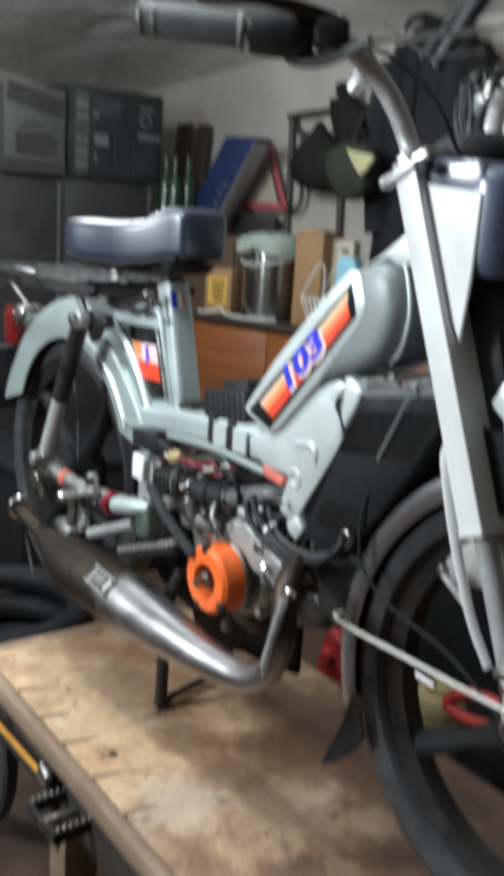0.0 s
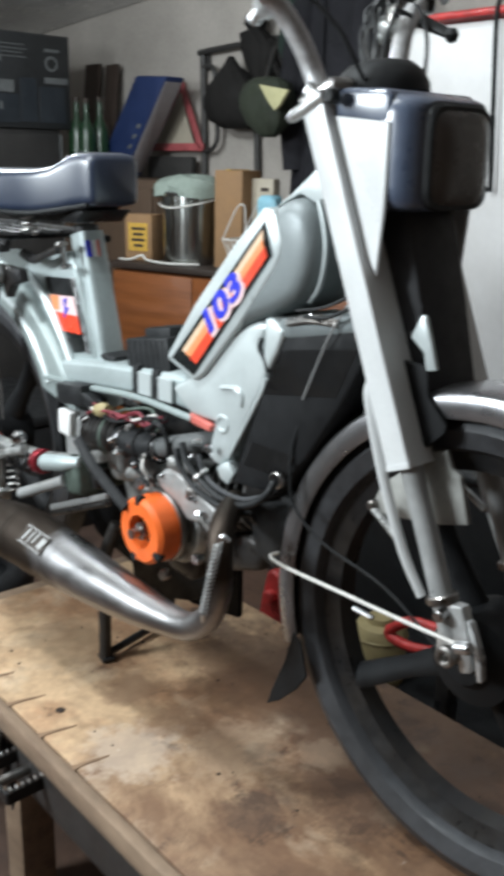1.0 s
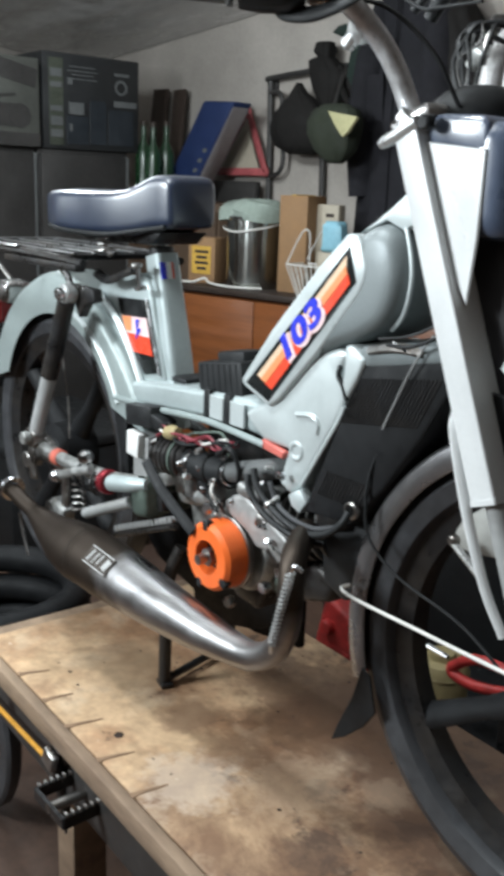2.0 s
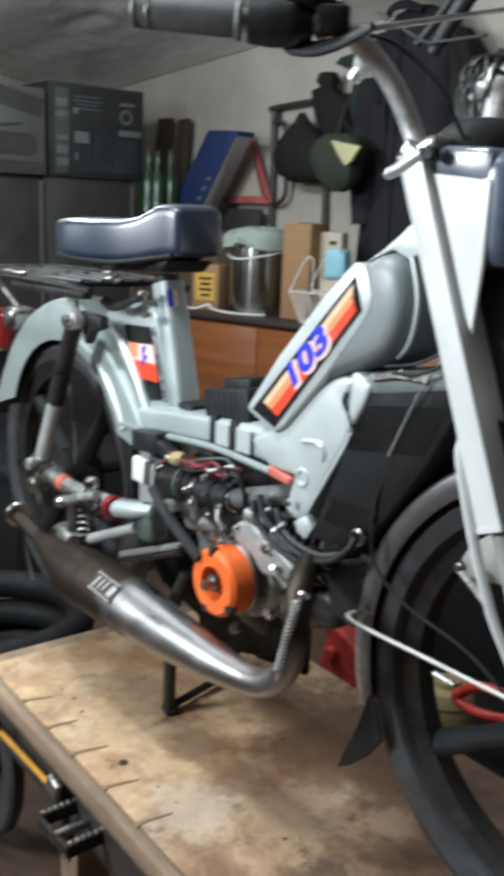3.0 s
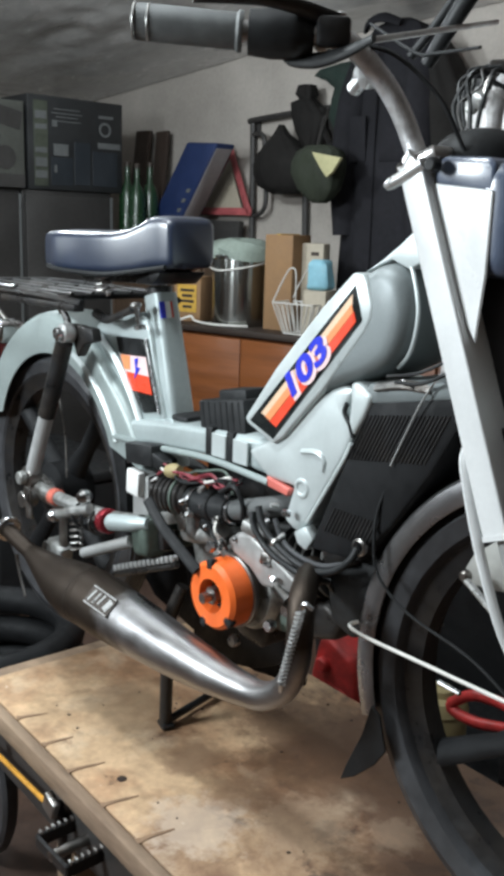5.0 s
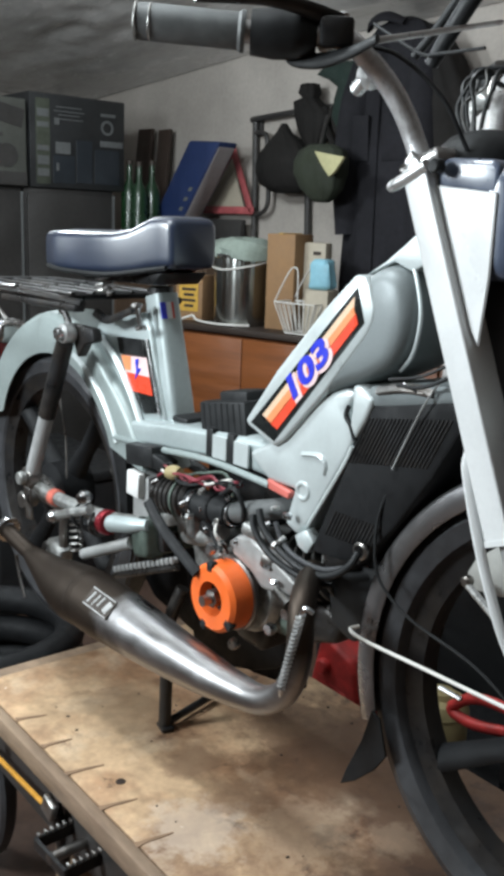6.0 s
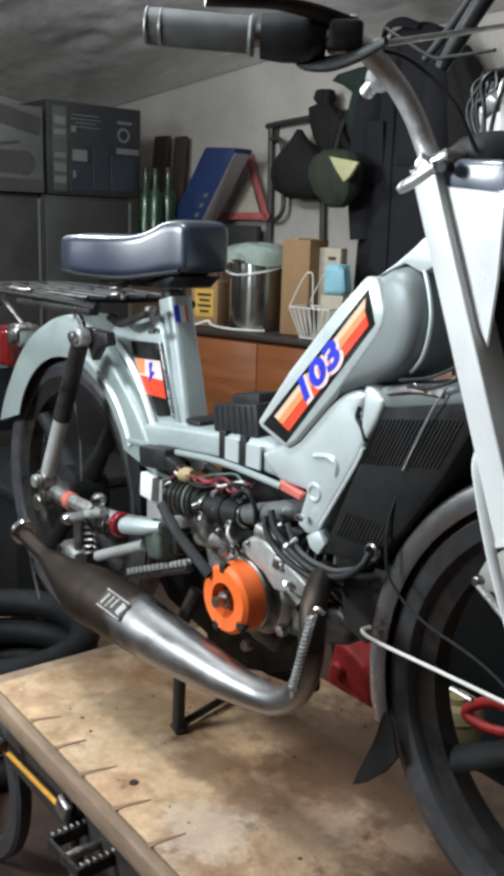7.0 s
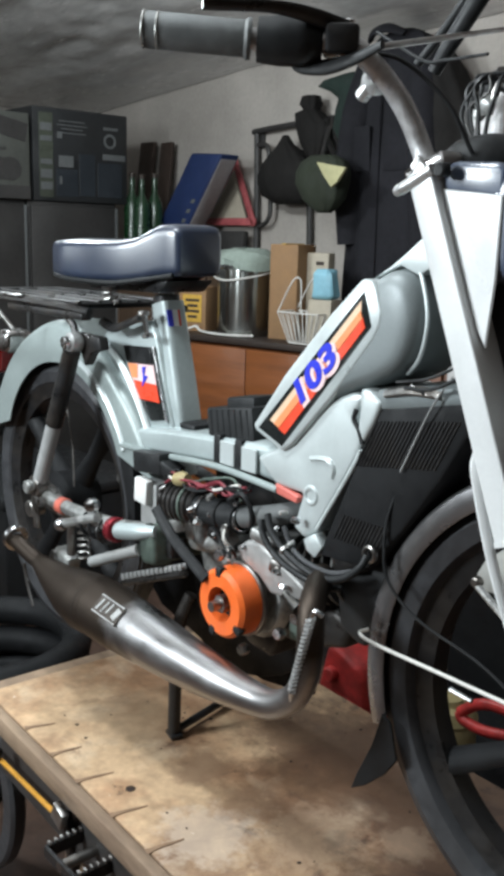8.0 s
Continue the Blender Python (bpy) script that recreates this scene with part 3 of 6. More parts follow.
# frame: rear body, seat tube, lower beam, engine plate
body = part("rear_body", plate([(0.128, 0.634), (0.200, 0.650), (0.262, 0.662), (0.286, 0.640), (0.306, 0.560), (0.332, 0.488), (0.262, 0.470), (0.208, 0.452), (0.172, 0.450), (0.140, 0.52), (0.104, 0.60)], -0.030, 0.030, 0.008, 3), SILVER, moped)
part("body_rib", sweep([(0.128, -0.034, 0.620), (0.186, -0.036, 0.588), (0.235, -0.036, 0.536), (0.276, -0.036, 0.474)], 0.006, 10, 5, flat=0.6), LIGHT_SILVER, body)
tube = part("seat_tube", loft([((0.325, 0.478), (-0.27, 1), 0.0225, 0.0235), ((0.303, 0.57), (-0.27, 1), 0.022, 0.023), ((0.272, 0.690), (-0.25, 1), 0.0205, 0.021)], 5.0, 40), SILVER, moped)
part("lower_beam", loft([((0.20, 0.462), (1, 0.1), 0.018, 0.045), ((0.33, 0.478), (1, 0.1), 0.021, 0.046), ((0.50, 0.493), (1, 0.05), 0.021, 0.046), ((0.63, 0.492), (1, 0), 0.030, 0.042)], 6.0, 36), SILVER, moped)
part("beam_flange", sweep([(0.212, -0.050, 0.452), (0.33, -0.052, 0.458), (0.47, -0.052, 0.468), (0.60, -0.050, 0.462)], 0.0052, 10, 4), DARKER_SILVER, moped)
ep = part("engine_plate", plate([(0.560, 0.500), (0.603, 0.470), (0.654, 0.470), (0.638, 0.420), (0.662, 0.409), (0.684, 0.427), (0.744, 0.529), (0.756, 0.556), (0.750, 0.575), (0.741, 0.591), (0.756, 0.612), (0.737, 0.617), (0.714, 0.608), (0.672, 0.582), (0.617, 0.530)], -0.058, 0.058, 0.008, 3), LIGHT_SILVER, moped)
part("plate_tab", plate([(0.752, 0.624), (0.766, 0.623), (0.789, 0.612), (0.776, 0.582), (0.760, 0.557), (0.751, 0.575), (0.753, 0.597)], -0.064, 0.064, 0.006, 3), LIGHT_SILVER, ep, "bright folded tab")
part("bottom_tab", plate([(0.664, 0.412), (0.686, 0.425), (0.701, 0.411), (0.688, 0.392), (0.672, 0.398)], -0.063, -0.045, 0.003, 2), LIGHT_SILVER, ep)
part("plate_dimple", lathe([(0, 0.0002), (0.0065, 0.0004), (0.0090, 0.0026), (0.0115, 0.0026), (0.0145, 0.0), (0.0, -0.001)], (0.672, -0.0575, 0.472), (0, -1, 0), 24), LIGHT_SILVER, ep)
part("plate_slot", sweep([(0.744, -0.0585, 0.596), (0.741, -0.0590, 0.584), (0.750, -0.0590, 0.572), (0.757, -0.0585, 0.556)], 0.0030, 8, 4), BLACK, ep)
part("plate_rib", sweep([(0.668, -0.0575, 0.521), (0.690, -0.0585, 0.525), (0.704, -0.0588, 0.524), (0.711, -0.0585, 0.515), (0.709, -0.0575, 0.503)], 0.0038, 10, 5, flat=0.7), LIGHT_SILVER, ep)
part("plate_rim", sweep([(0.754, -0.0585, 0.548), (0.742, -0.0585, 0.522), (0.686, -0.0585, 0.430)], 0.0030, 8, 3), LIGHT_SILVER, ep)
part("red_tab", plate([(0.604, 0.474), (0.608, 0.460), (0.648, 0.455), (0.652, 0.466)], -0.0605, -0.050, 0.002, 1), material("faded_red_decal", (0.62, 0.16, 0.13), 0.4), ep, "faded red sticker")

# tank: dark grey body, light shell round the decals
TANK = [(0.600, 0.530), (0.660, 0.566), (0.718, 0.608), (0.765, 0.628), (0.796, 0.644), (0.815, 0.662), (0.827, 0.690), (0.829, 0.725), (0.816, 0.756), (0.788, 0.766), (0.750, 0.746), (0.690, 0.690), (0.620, 0.612)]


def pillow(outline, half, steps=5):
    """A rounded body: the outline in x and z, swelling out to half its width on either side."""
    ring = smooth_path([(x, 0, z) for x, z in outline] + [(outline[0][0], 0, outline[0][1])], steps)[:-1]
    mid = sum(ring, Vector()) / len(ring)
    rings = []
    for f, w in ((0.30, -1.0), (0.62, -0.995), (0.80, -0.965), (0.90, -0.90), (0.96, -0.78), (0.99, -0.55), (1.0, 0.0), (0.99, 0.55), (0.96, 0.78), (0.90, 0.90), (0.80, 0.965), (0.62, 0.995), (0.30, 1.0)):
        rings.append([mid + (p - mid) * f + Vector((0, half * w, 0)) for p in ring])
    return skin(bmesh.new(), rings)


tank = part("tank", pillow(TANK, 0.064), TANK_GREY, moped, "dark grey fuel tank with striped decals", sharp=60)
part("tank_shell", plate([(0.562, 0.547), (0.568, 0.540), (0.620, 0.521), (0.640, 0.534), (0.708, 0.606), (0.772, 0.684), (0.780, 0.700), (0.782, 0.716), (0.772, 0.742), (0.764, 0.750), (0.748, 0.752), (0.700, 0.708), (0.620, 0.622)], -0.0652, 0.0652, 0.007, 3), LIGHT_SILVER, tank)
part("tank_gusset", plate([(0.745, 0.750), (0.774, 0.767), (0.800, 0.786), (0.822, 0.804), (0.846, 0.800), (0.834, 0.768), (0.815, 0.758), (0.788, 0.768)], -0.045, 0.045, 0.008, 3), LIGHT_SILVER, tank)
part("tank_seam", sweep([(0.806, -0.040, 0.778), (0.822, -0.044, 0.750), (0.832, -0.046, 0.718), (0.831, -0.046, 0.690), (0.822, -0.044, 0.664), (0.804, -0.040, 0.646)], 0.0026, 10, 5), LIGHT_SILVER, tank)
# head tube in tank grey: the fork's shadow on it is put into the colour
part("head_tube", rod((0.832, 0, 0.850), (0.915, 0, 0.640), 0.025, 24), TANK_GREY, moped)

def decal(name, quad, mat, lift, label, nu=10, nv=3):
    """A thin decal on the tank's flank: four corners in x and z, going round."""
    a, b, c, d = [Vector((x, z)) for x, z in quad]
    bm = bmesh.new()
    rows = []
    for i in range(nu + 1):
        u = i / nu
        rows.append([bm.verts.new((q.x, -0.0653 - lift, q.y)) for q in (a.lerp(d, u).lerp(b.lerp(c, u), j / nv) for j in range(nv + 1))])
    for r, s in zip(rows, rows[1:]):
        for k in range(nv):
            bm.faces.new((r[k], r[k + 1], s[k + 1], s[k]))
    ret = bmesh.ops.extrude_face_region(bm, geom=bm.faces[:])
    bmesh.ops.translate(bm, verts=[v for v in ret["geom"] if isinstance(v, bmesh.types.BMVert)], vec=(0, 0.0006, 0))
    return part(name, bm, mat, tank, label)


A, B, C, D = Vector((0.575, 0.546)), Vector((0.622, 0.529)), Vector((0.767, 0.698)), Vector((0.754, 0.738))



def dp(u, v):
    """A place on the decal: u along it, v across from the upper rim."""
    q = A.lerp(D, u).lerp(B.lerp(C, u), v)
    return (q.x, q.y)


decal("decal_panel", [A, B, C, D], DECAL_BLACK, 0.0006, "glossy black decal panel")
decal("stripe", [dp(0.09, 0.16), dp(0.09, 0.40), dp(0.95, 0.40), dp(0.97, 0.14)], DECAL_SAND, 0.0012, "sand stripe")
decal("stripe", [dp(0.09, 0.34), dp(0.09, 0.58), dp(0.95, 0.58), dp(0.95, 0.34)], DECAL_ORANGE, 0.0016, "orange stripe")
decal("stripe", [dp(0.085, 0.56), dp(0.085, 0.86), dp(0.955, 0.86), dp(0.955, 0.56)], DECAL_RED, 0.0016, "red stripe")


def lettering(body, size, mat, lift, label, spin, place, shear=0.0, fat=0.0):
    data = bpy.data.curves.new("lettering", "FONT")
    data.body, data.size, data.extrude, data.align_x, data.align_y, data.shear, data.offset = body, size, 0.0004, "CENTER", "CENTER", shear, fat
    tmp = bpy.data.objects.new("lettering", data)
    mesh = bpy.data.meshes.new_from_object(tmp)
    bpy.data.objects.remove(tmp)
    mesh.name = "lettering"
    mesh.transform(Matrix.Diagonal((1.55, 0.92, 1, 1)))
    mesh.transform(Matrix.Translation((place[0], -0.0653 - lift, place[1])) @ Matrix.Rotation(-spin, 4, "Y") @ Matrix.Rotation(math.pi / 2, 4, "X"))
    mesh.materials.clear()
    mesh.materials.append(mat)
    ob = new("lettering", mesh)
    ob.parent = tank
    return tagged(ob, label)


slope = math.atan2(D.y - A.y, D.x - A.x) - 0.02
lettering("103", 0.043, DECAL_PINK, 0.0022, "pinkish white number outline", slope, dp(0.50, 0.56), 0.15, 0.0030)
lettering("103", 0.043, DECAL_BLUE, 0.0030, "blue number", slope, dp(0.49, 0.45), 0.15, 0.0016)

# stickers on the rear body and the seat tube
panel = part("side_decal", plate([(0.194, 0.616), (0.272, 0.620), (0.311, 0.508), (0.272, 0.500), (0.236, 0.534)], -0.0325, -0.0305, 0.0006, 1), DECAL_BLACK, body, "black and red side decal")
part("decal_flash", plate([(0.207, 0.588), (0.280, 0.592), (0.294, 0.544), (0.232, 0.544)], -0.0335, -0.0324, 0.0), DECAL_PINK, panel)
part("decal_flash", plate([(0.224, 0.562), (0.289, 0.562), (0.299, 0.534), (0.240, 0.533)], -0.0341, -0.0334, 0.0), DECAL_RED, panel)
part("decal_flash", plate([(0.207, 0.588), (0.236, 0.589), (0.236, 0.566), (0.220, 0.565)], -0.0341, -0.0334, 0.0), DECAL_ORANGE, panel)
part("decal_flash", plate([(0.250, 0.586), (0.260, 0.588), (0.256, 0.573), (0.266, 0.573), (0.250, 0.553), (0.253, 0.568)], -0.0349, -0.0340, 0.0), DECAL_BLUE, panel)
part("air_slot", plate([(0.196, 0.616), (0.271, 0.620), (0.278, 0.594), (0.205, 0.590)], -0.0355, -0.0324, 0.001, 1), BLACK, panel)
part("chrome_trim", sweep([(0.280, -0.033, 0.622), (0.300, -0.033, 0.56), (0.318, -0.033, 0.506)], 0.0022, 8, 2), CHROME, body)
for k, m in enumerate((DECAL_BLUE, WHITE, DECAL_RED)):
    part("flag_band", block((0.0012, (0.0105, 0.0105, 0.004)[k], 0.026), at(0.2995, (-0.0145, -0.004, 0.00325)[k], 0.668, 0, -14.5, 0), 0.0003, 1), m, tube)

# seat and its post
seat_sections = [((0.050, 0.750), (1, 0), 0.010, 0.060), ((0.054, 0.751), (1, 0), 0.024, 0.082), ((0.068, 0.752), (1, 0), 0.032, 0.092), ((0.12, 0.752), (1, 0), 0.035, 0.098), ((0.19, 0.752), (1, 0), 0.035, 0.092), ((0.245, 0.753), (1, 0), 0.035, 0.080),
                 ((0.275, 0.757), (1, 0), 0.036, 0.068), ((0.295, 0.764), (1, 0), 0.039, 0.059), ((0.312, 0.770), (1, 0), 0.041, 0.053), ((0.330, 0.772), (1, 0), 0.040, 0.048), ((0.346, 0.772), (1, 0), 0.038, 0.045), ((0.353, 0.771), (1, 0), 0.036, 0.042), ((0.357, 0.770), (1, 0), 0.030, 0.036)]
seat = part("seat", loft(seat_sections, 6.5, 56), VINYL, moped, "padded blue-black vinyl seat", sharp=60)
part("piping", sweep([(0.072, -0.090, 0.726), (0.12, -0.097, 0.722), (0.19, -0.092, 0.720), (0.245, -0.079, 0.721), (0.30, -0.057, 0.729), (0.345, -0.044, 0.736)], 0.004, 8, 5), BLACK, seat)
part("seat_pan", plate([(0.09, 0.720), (0.335, 0.728), (0.31, 0.708), (0.11, 0.704)], -0.045, 0.045, 0.004), BLACK_METAL, seat)
part("seat_post", rod((0.274, 0, 0.66), (0.266, 0, 0.725), 0.0125, 16), CHROME, moped)
part("post_clamp", ring_of((0.2705, 0, 0.695), 0.012, 0.020, 0.016, (-0.12, 0, 1)), BLACK_METAL, moped)
for s in (-1, 1):
    part("seat_spring", sweep([(0.18 + 0.012 * math.cos(a), 0.05 * s + 0.012 * math.sin(a), 0.684 + 0.0018 * a / 1.2) for a in np.arange(0, 25, 0.7)], 0.002, 6, 1), STEEL, moped)

# luggage rack with its stays, tail lamp
rack = part("luggage_rack", sweep([(0.19, -0.095, 0.671), (0.06, -0.105, 0.677), (-0.22, -0.105, 0.677), (-0.27, -0.08, 0.677), (-0.28, 0.0, 0.677), (-0.27, 0.08, 0.677), (-0.22, 0.105, 0.677), (0.06, 0.105, 0.677), (0.19, 0.095, 0.671)], 0.0065, 10, 5), BLACK_METAL, moped, "black tubular luggage rack")
for y in (-0.06, -0.02, 0.02, 0.06):
    part("rack_bar", rod((0.10, y, 0.677), (-0.278, y, 0.677), 0.0045, 8), BLACK_METAL, rack)
for x in (-0.18, -0.02, 0.10):
    part("rack_bar", rod((x, -0.105, 0.673), (x, 0.105, 0.673), 0.005, 8), BLACK_METAL, rack)
part("rack_plate", block((0.26, 0.020, 0.012), at(0.06, -0.100, 0.664), 0.003), BLACK_METAL, rack)
part("rack_clip", block((0.10, 0.012, 0.006), at(-0.06, -0.108, 0.685), 0.002), CHROME, rack, "bright sprung rack clip")
for s in (-1, 1):
    part("rack_stay", sweep([(-0.15, 0.10 * s, 0.671), (-0.16, 0.09 * s, 0.655), (-0.13, 0.07 * s, 0.615)], 0.0045, 8, 4), STEEL, rack)
    part("rack_stay", sweep([(0.09, 0.10 * s, 0.671), (0.115, 0.085 * s, 0.650), (0.13, 0.08 * s, 0.610)], 0.006, 8, 4), CHROME, rack)
lamp = part("tail_lamp", block((0.056, 0.085, 0.085), at(-0.290, 0, 0.552), 0.014, 3), RED_GLASS, moped, "red tail lamp")
part("lamp_base", block((0.052, 0.060, 0.046), at(-0.244, -0.012, 0.578), 0.012, 3), CHROME, lamp)
part("plate_bracket", plate([(-0.375, 0.50), (-0.335, 0.50), (-0.345, 0.36), (-0.385, 0.36)], -0.07, 0.07, 0.002), BLACK, moped)
part("bracket_wire", sweep([(-0.20, -0.075, 0.655), (-0.24, -0.085, 0.620), (-0.29, -0.07, 0.600), (-0.33, -0.05, 0.585)], 0.004, 8, 5), BLACK_METAL, moped)

part("rack_bracket", sweep([(0.165, -0.055, 0.654), (0.205, -0.058, 0.646), (0.240, -0.056, 0.656), (0.268, -0.050, 0.668)], 0.0085, 10, 4, flat=0.6), BLACK_METAL, moped)
part("seat_bolt", rod((0.281, -0.052, 0.674), (0.288, -0.050, 0.640), 0.0045, 10), CHROME, moped)
part("bolt_head", disc((0.289, -0.050, 0.641), 0.010, 0.008, (-0.2, 0, 1), 14), CHROME, moped)
part("bolt_head", disc((0.280, -0.052, 0.675), 0.009, 0.008, (-0.2, 0, 1), 14), STEEL, moped)

# rear suspension and swing arm
for s in (-1, 1):
    top, low = Vector((0.149, 0.10 * s, 0.620)), Vector((0.015, 0.10 * s, 0.346))
    sh = part("shock_absorber", rod(top.lerp(low, 0.06), top.lerp(low, 0.55), 0.0150, 20), BLACK_METAL, moped, "telescopic rear shock absorber")
    part("lower_tube", rod(top.lerp(low, 0.52), low.lerp(top, 0.04), 0.0135, 18), GREY_PAINT, sh)
    part("shock_eye", ring_of(top, 0.006, 0.016, 0.022), BRIGHT_ALLOY, sh)
    part("shock_eye", ring_of(low, 0.006, 0.019, 0.026), STEEL, sh)
    part("shock_bolt", disc(top + Vector((0, 0.016 * s, 0)), 0.010, 0.012), CHROME, sh)
    part("shock_bolt", disc(low + Vector((0, 0.02 * s, 0)), 0.012, 0.014), ALLOY, sh)
    part("shock_bracket", plate([(0.128, 0.634), (0.205, 0.632), (0.212, 0.612), (0.180, 0.604), (0.160, 0.580)], 0.088 * s if s < 0 else 0.07, -0.07 if s < 0 else 0.088, 0.003), BLACK_METAL, moped)
    part("swing_arm", sweep([(0.345, 0.085 * s, 0.340), (0.25, 0.088 * s, 0.328), (0.10, 0.09 * s, 0.322), (0.0, 0.09 * s, 0.330)], [0.016, 0.013, 0.012, 0.015], 14, 4), ALLOY, moped)
part("brake_wire", sweep([(0.067, -0.070, 0.503), (0.080, -0.070, 0.450), (0.087, -0.070, 0.420), (0.092, -0.072, 0.356)], 0.0016, 8, 4), STEEL, moped)
part("axle_nut", disc((-0.03, -0.085, 0.29), 0.016, 0.03), STEEL, moped)
part("hanger", plate([(-0.012, 0.322), (0.012, 0.322), (0.016, 0.264), (-0.004, 0.262)], -0.104, -0.098, 0.002), STEEL, moped)
part("drop_plate", plate([(-0.005, 0.352), (0.03, 0.350), (0.11, 0.318), (0.10, 0.298), (0.03, 0.302), (-0.01, 0.318)], -0.092, -0.080, 0.003), STEEL, moped)
part("red_tie", ring_of((0.085, -0.090, 0.322), 0.010, 0.0150, 0.020, (1, 0, 0.05)), FADED_RED, moped)
part("tension_sleeve", sweep([(0.280, -0.098, 0.329), (0.335, -0.096, 0.341), (0.368, -0.088, 0.348)], [0.0140, 0.0130, 0.0085], 18, 4), SILVER, moped)
part("red_collar", ring_of((0.266, -0.097, 0.327), 0.010, 0.0205, 0.016, (1, 0, 0.18), 24), RED_ANOD, moped)
part("coil_spring", sweep([(0.17 + 0.0045 * k / 1.2, -0.095 + 0.018 * math.cos(k * 0.9), 0.315 + 0.018 * math.sin(k * 0.9)) for k in range(24)], 0.003, 6, 2), BLACK_METAL, moped)
part("adjuster_rod", sweep([(0.115, -0.105, 0.300), (0.165, -0.108, 0.318), (0.225, -0.105, 0.338)], 0.0085, 10, 3), ALLOY, moped)
part("adjuster_ball", lathe([(0, -0.013), (0.008, -0.011), (0.013, -0.004), (0.013, 0.004), (0.008, 0.011), (0, 0.013)], (0.208, -0.105, 0.355)), CHROME, moped)
part("adjuster_ball", lathe([(0, -0.012), (0.007, -0.010), (0.012, -0.004), (0.012, 0.004), (0.007, 0.010), (0, 0.012)], (0.112, -0.110, 0.298)), CHROME, moped)
part("link_rod", rod((0.139, -0.105, 0.302), (0.136, -0.105, 0.248), 0.008, 10), STEEL, moped)
part("lower_clevis", block((0.05, 0.028, 0.034), at(0.122, -0.105, 0.236, 0, 14, 0), 0.006), ALLOY, moped)
part("clevis_eye", ring_of((0.100, -0.112, 0.231), 0.008, 0.019, 0.014), STEEL, moped)
part("spring_pack", sweep([(0.172 + 0.010 * math.cos(k), -0.10 + 0.010 * math.sin(k), 0.245 + 0.0018 * k) for k in np.arange(0, 36, 0.7)], 0.0022, 6, 1), STEEL, moped)
part("lower_tube_arm", rod((0.198, -0.10, 0.253), (0.333, -0.095, 0.311), 0.0095, 16), GREY_PAINT, moped)
part("pivot_block", block((0.042, 0.15, 0.060), at(0.352, -0.022, 0.322, 0, -10, 0), 0.010, 3), GREEN_METAL, moped)
part("white_box", block((0.034, 0.016, 0.040), at(0.308, -0.070, 0.398, 0, 4, 0), 0.003), WHITE, moped, "small white plastic box")
part("down_strut", block((0.044, 0.030, 0.10), at(0.312, -0.05, 0.362), 0.004), GREY_PAINT, moped)
part("inner_guard", plate([(0.19, 0.445), (0.236, 0.445), (0.245, 0.30), (0.225, 0.285), (0.215, 0.36)], -0.045, 0.045, 0.004), MATT_BLACK, moped)

# pedal chain run
bm_pitch = 0.0127
chain = empty("drive_chain", at(0, 0, 0))
chain.parent = moped
c0, c1 = Vector((0.250, -0.072, 0.236)), Vector((0.420, -0.072, 0.304))
steps = int((c1 - c0).length / bm_pitch)
link_mesh = None
for k in range(steps):
    p = c0.lerp(c1, (k + 0.5) / steps)
    if link_mesh is None:
        bm = bmesh.new()
        for s in (-1, 1):
            block((0.0088, 0.0020, 0.0100), at(0, 0.0042 * s, 0, 0, -21.8, 0), 0.0007, 1, bm=bm)
        rod((0, -0.006, 0), (0, 0.006, 0), 0.0036, 8, bm)
        first = part("chain_link", bm, BRIGHT_ALLOY, chain)
        link_mesh = first.data
        first.location = p
    else:
        ob = new("chain_link", link_mesh)
        ob.parent, ob.location = chain, p

part("chain_runner", rod((0.245, -0.072, 0.222), (0.425, -0.072, 0.294), 0.005, 8), BLACK_METAL, moped)

# exhaust
Y = -0.14
ex = part("exhaust_pipe", sweep([(0.290, Y, 0.211), (0.340, Y, 0.210), (0.410, Y, 0.208), (0.51, Y, 0.206), (0.60, Y, 0.207), (0.655, Y, 0.210), (0.700, Y, 0.217), (0.737, Y, 0.241), (0.757, Y, 0.276), (0.763, Y, 0.312), (0.759, -0.136, 0.346), (0.744, -0.118, 0.368), (0.70, -0.06, 0.372)],
     [0.0480, 0.0475, 0.0425, 0.034, 0.0255, 0.0205, 0.0175, 0.0165, 0.0165, 0.0165, 0.0165, 0.0165], 32, 6), EXHAUST, moped, "bare steel expansion chamber exhaust")
part("rear_cone", sweep([(0.294, Y, 0.211), (0.250, Y, 0.209), (0.205, Y, 0.210), (0.165, Y, 0.214), (0.125, Y, 0.221), (0.085, Y, 0.228)], [0.0484, 0.0480, 0.042, 0.033, 0.024, 0.0150], 32, 5), EXHAUST, ex, "heat-browned rear cone")
part("tail_pipe", sweep([(0.100, Y, 0.226), (0.05, Y, 0.234), (-0.002, Y, 0.245)], 0.0140, 20, 3), EXHAUST, ex)
part("tip_ring", lathe([(0.014, -0.006), (0.0225, -0.006), (0.0240, 0.0), (0.0225, 0.006), (0.014, 0.006)], (-0.004, Y, 0.2485), (-1, 0, 0.14), 28), CHROME, ex)
part("weld_band", ring_of((0.280, Y, 0.2108), 0.044, 0.0490, 0.003, (1, 0, 0.0), 40), BURNT, ex)
badge = part("badge_plate", block((0.066, 0.0012, 0.032), Matrix.Translation((0.366, Y - 0.0332, 0.2418)) @ Matrix.Rotation(radians(4), 4, "Y") @ Matrix.Rotation(radians(-43), 4, "X"), 0.0004, 1), BURNT, ex, "stamped maker's plate")
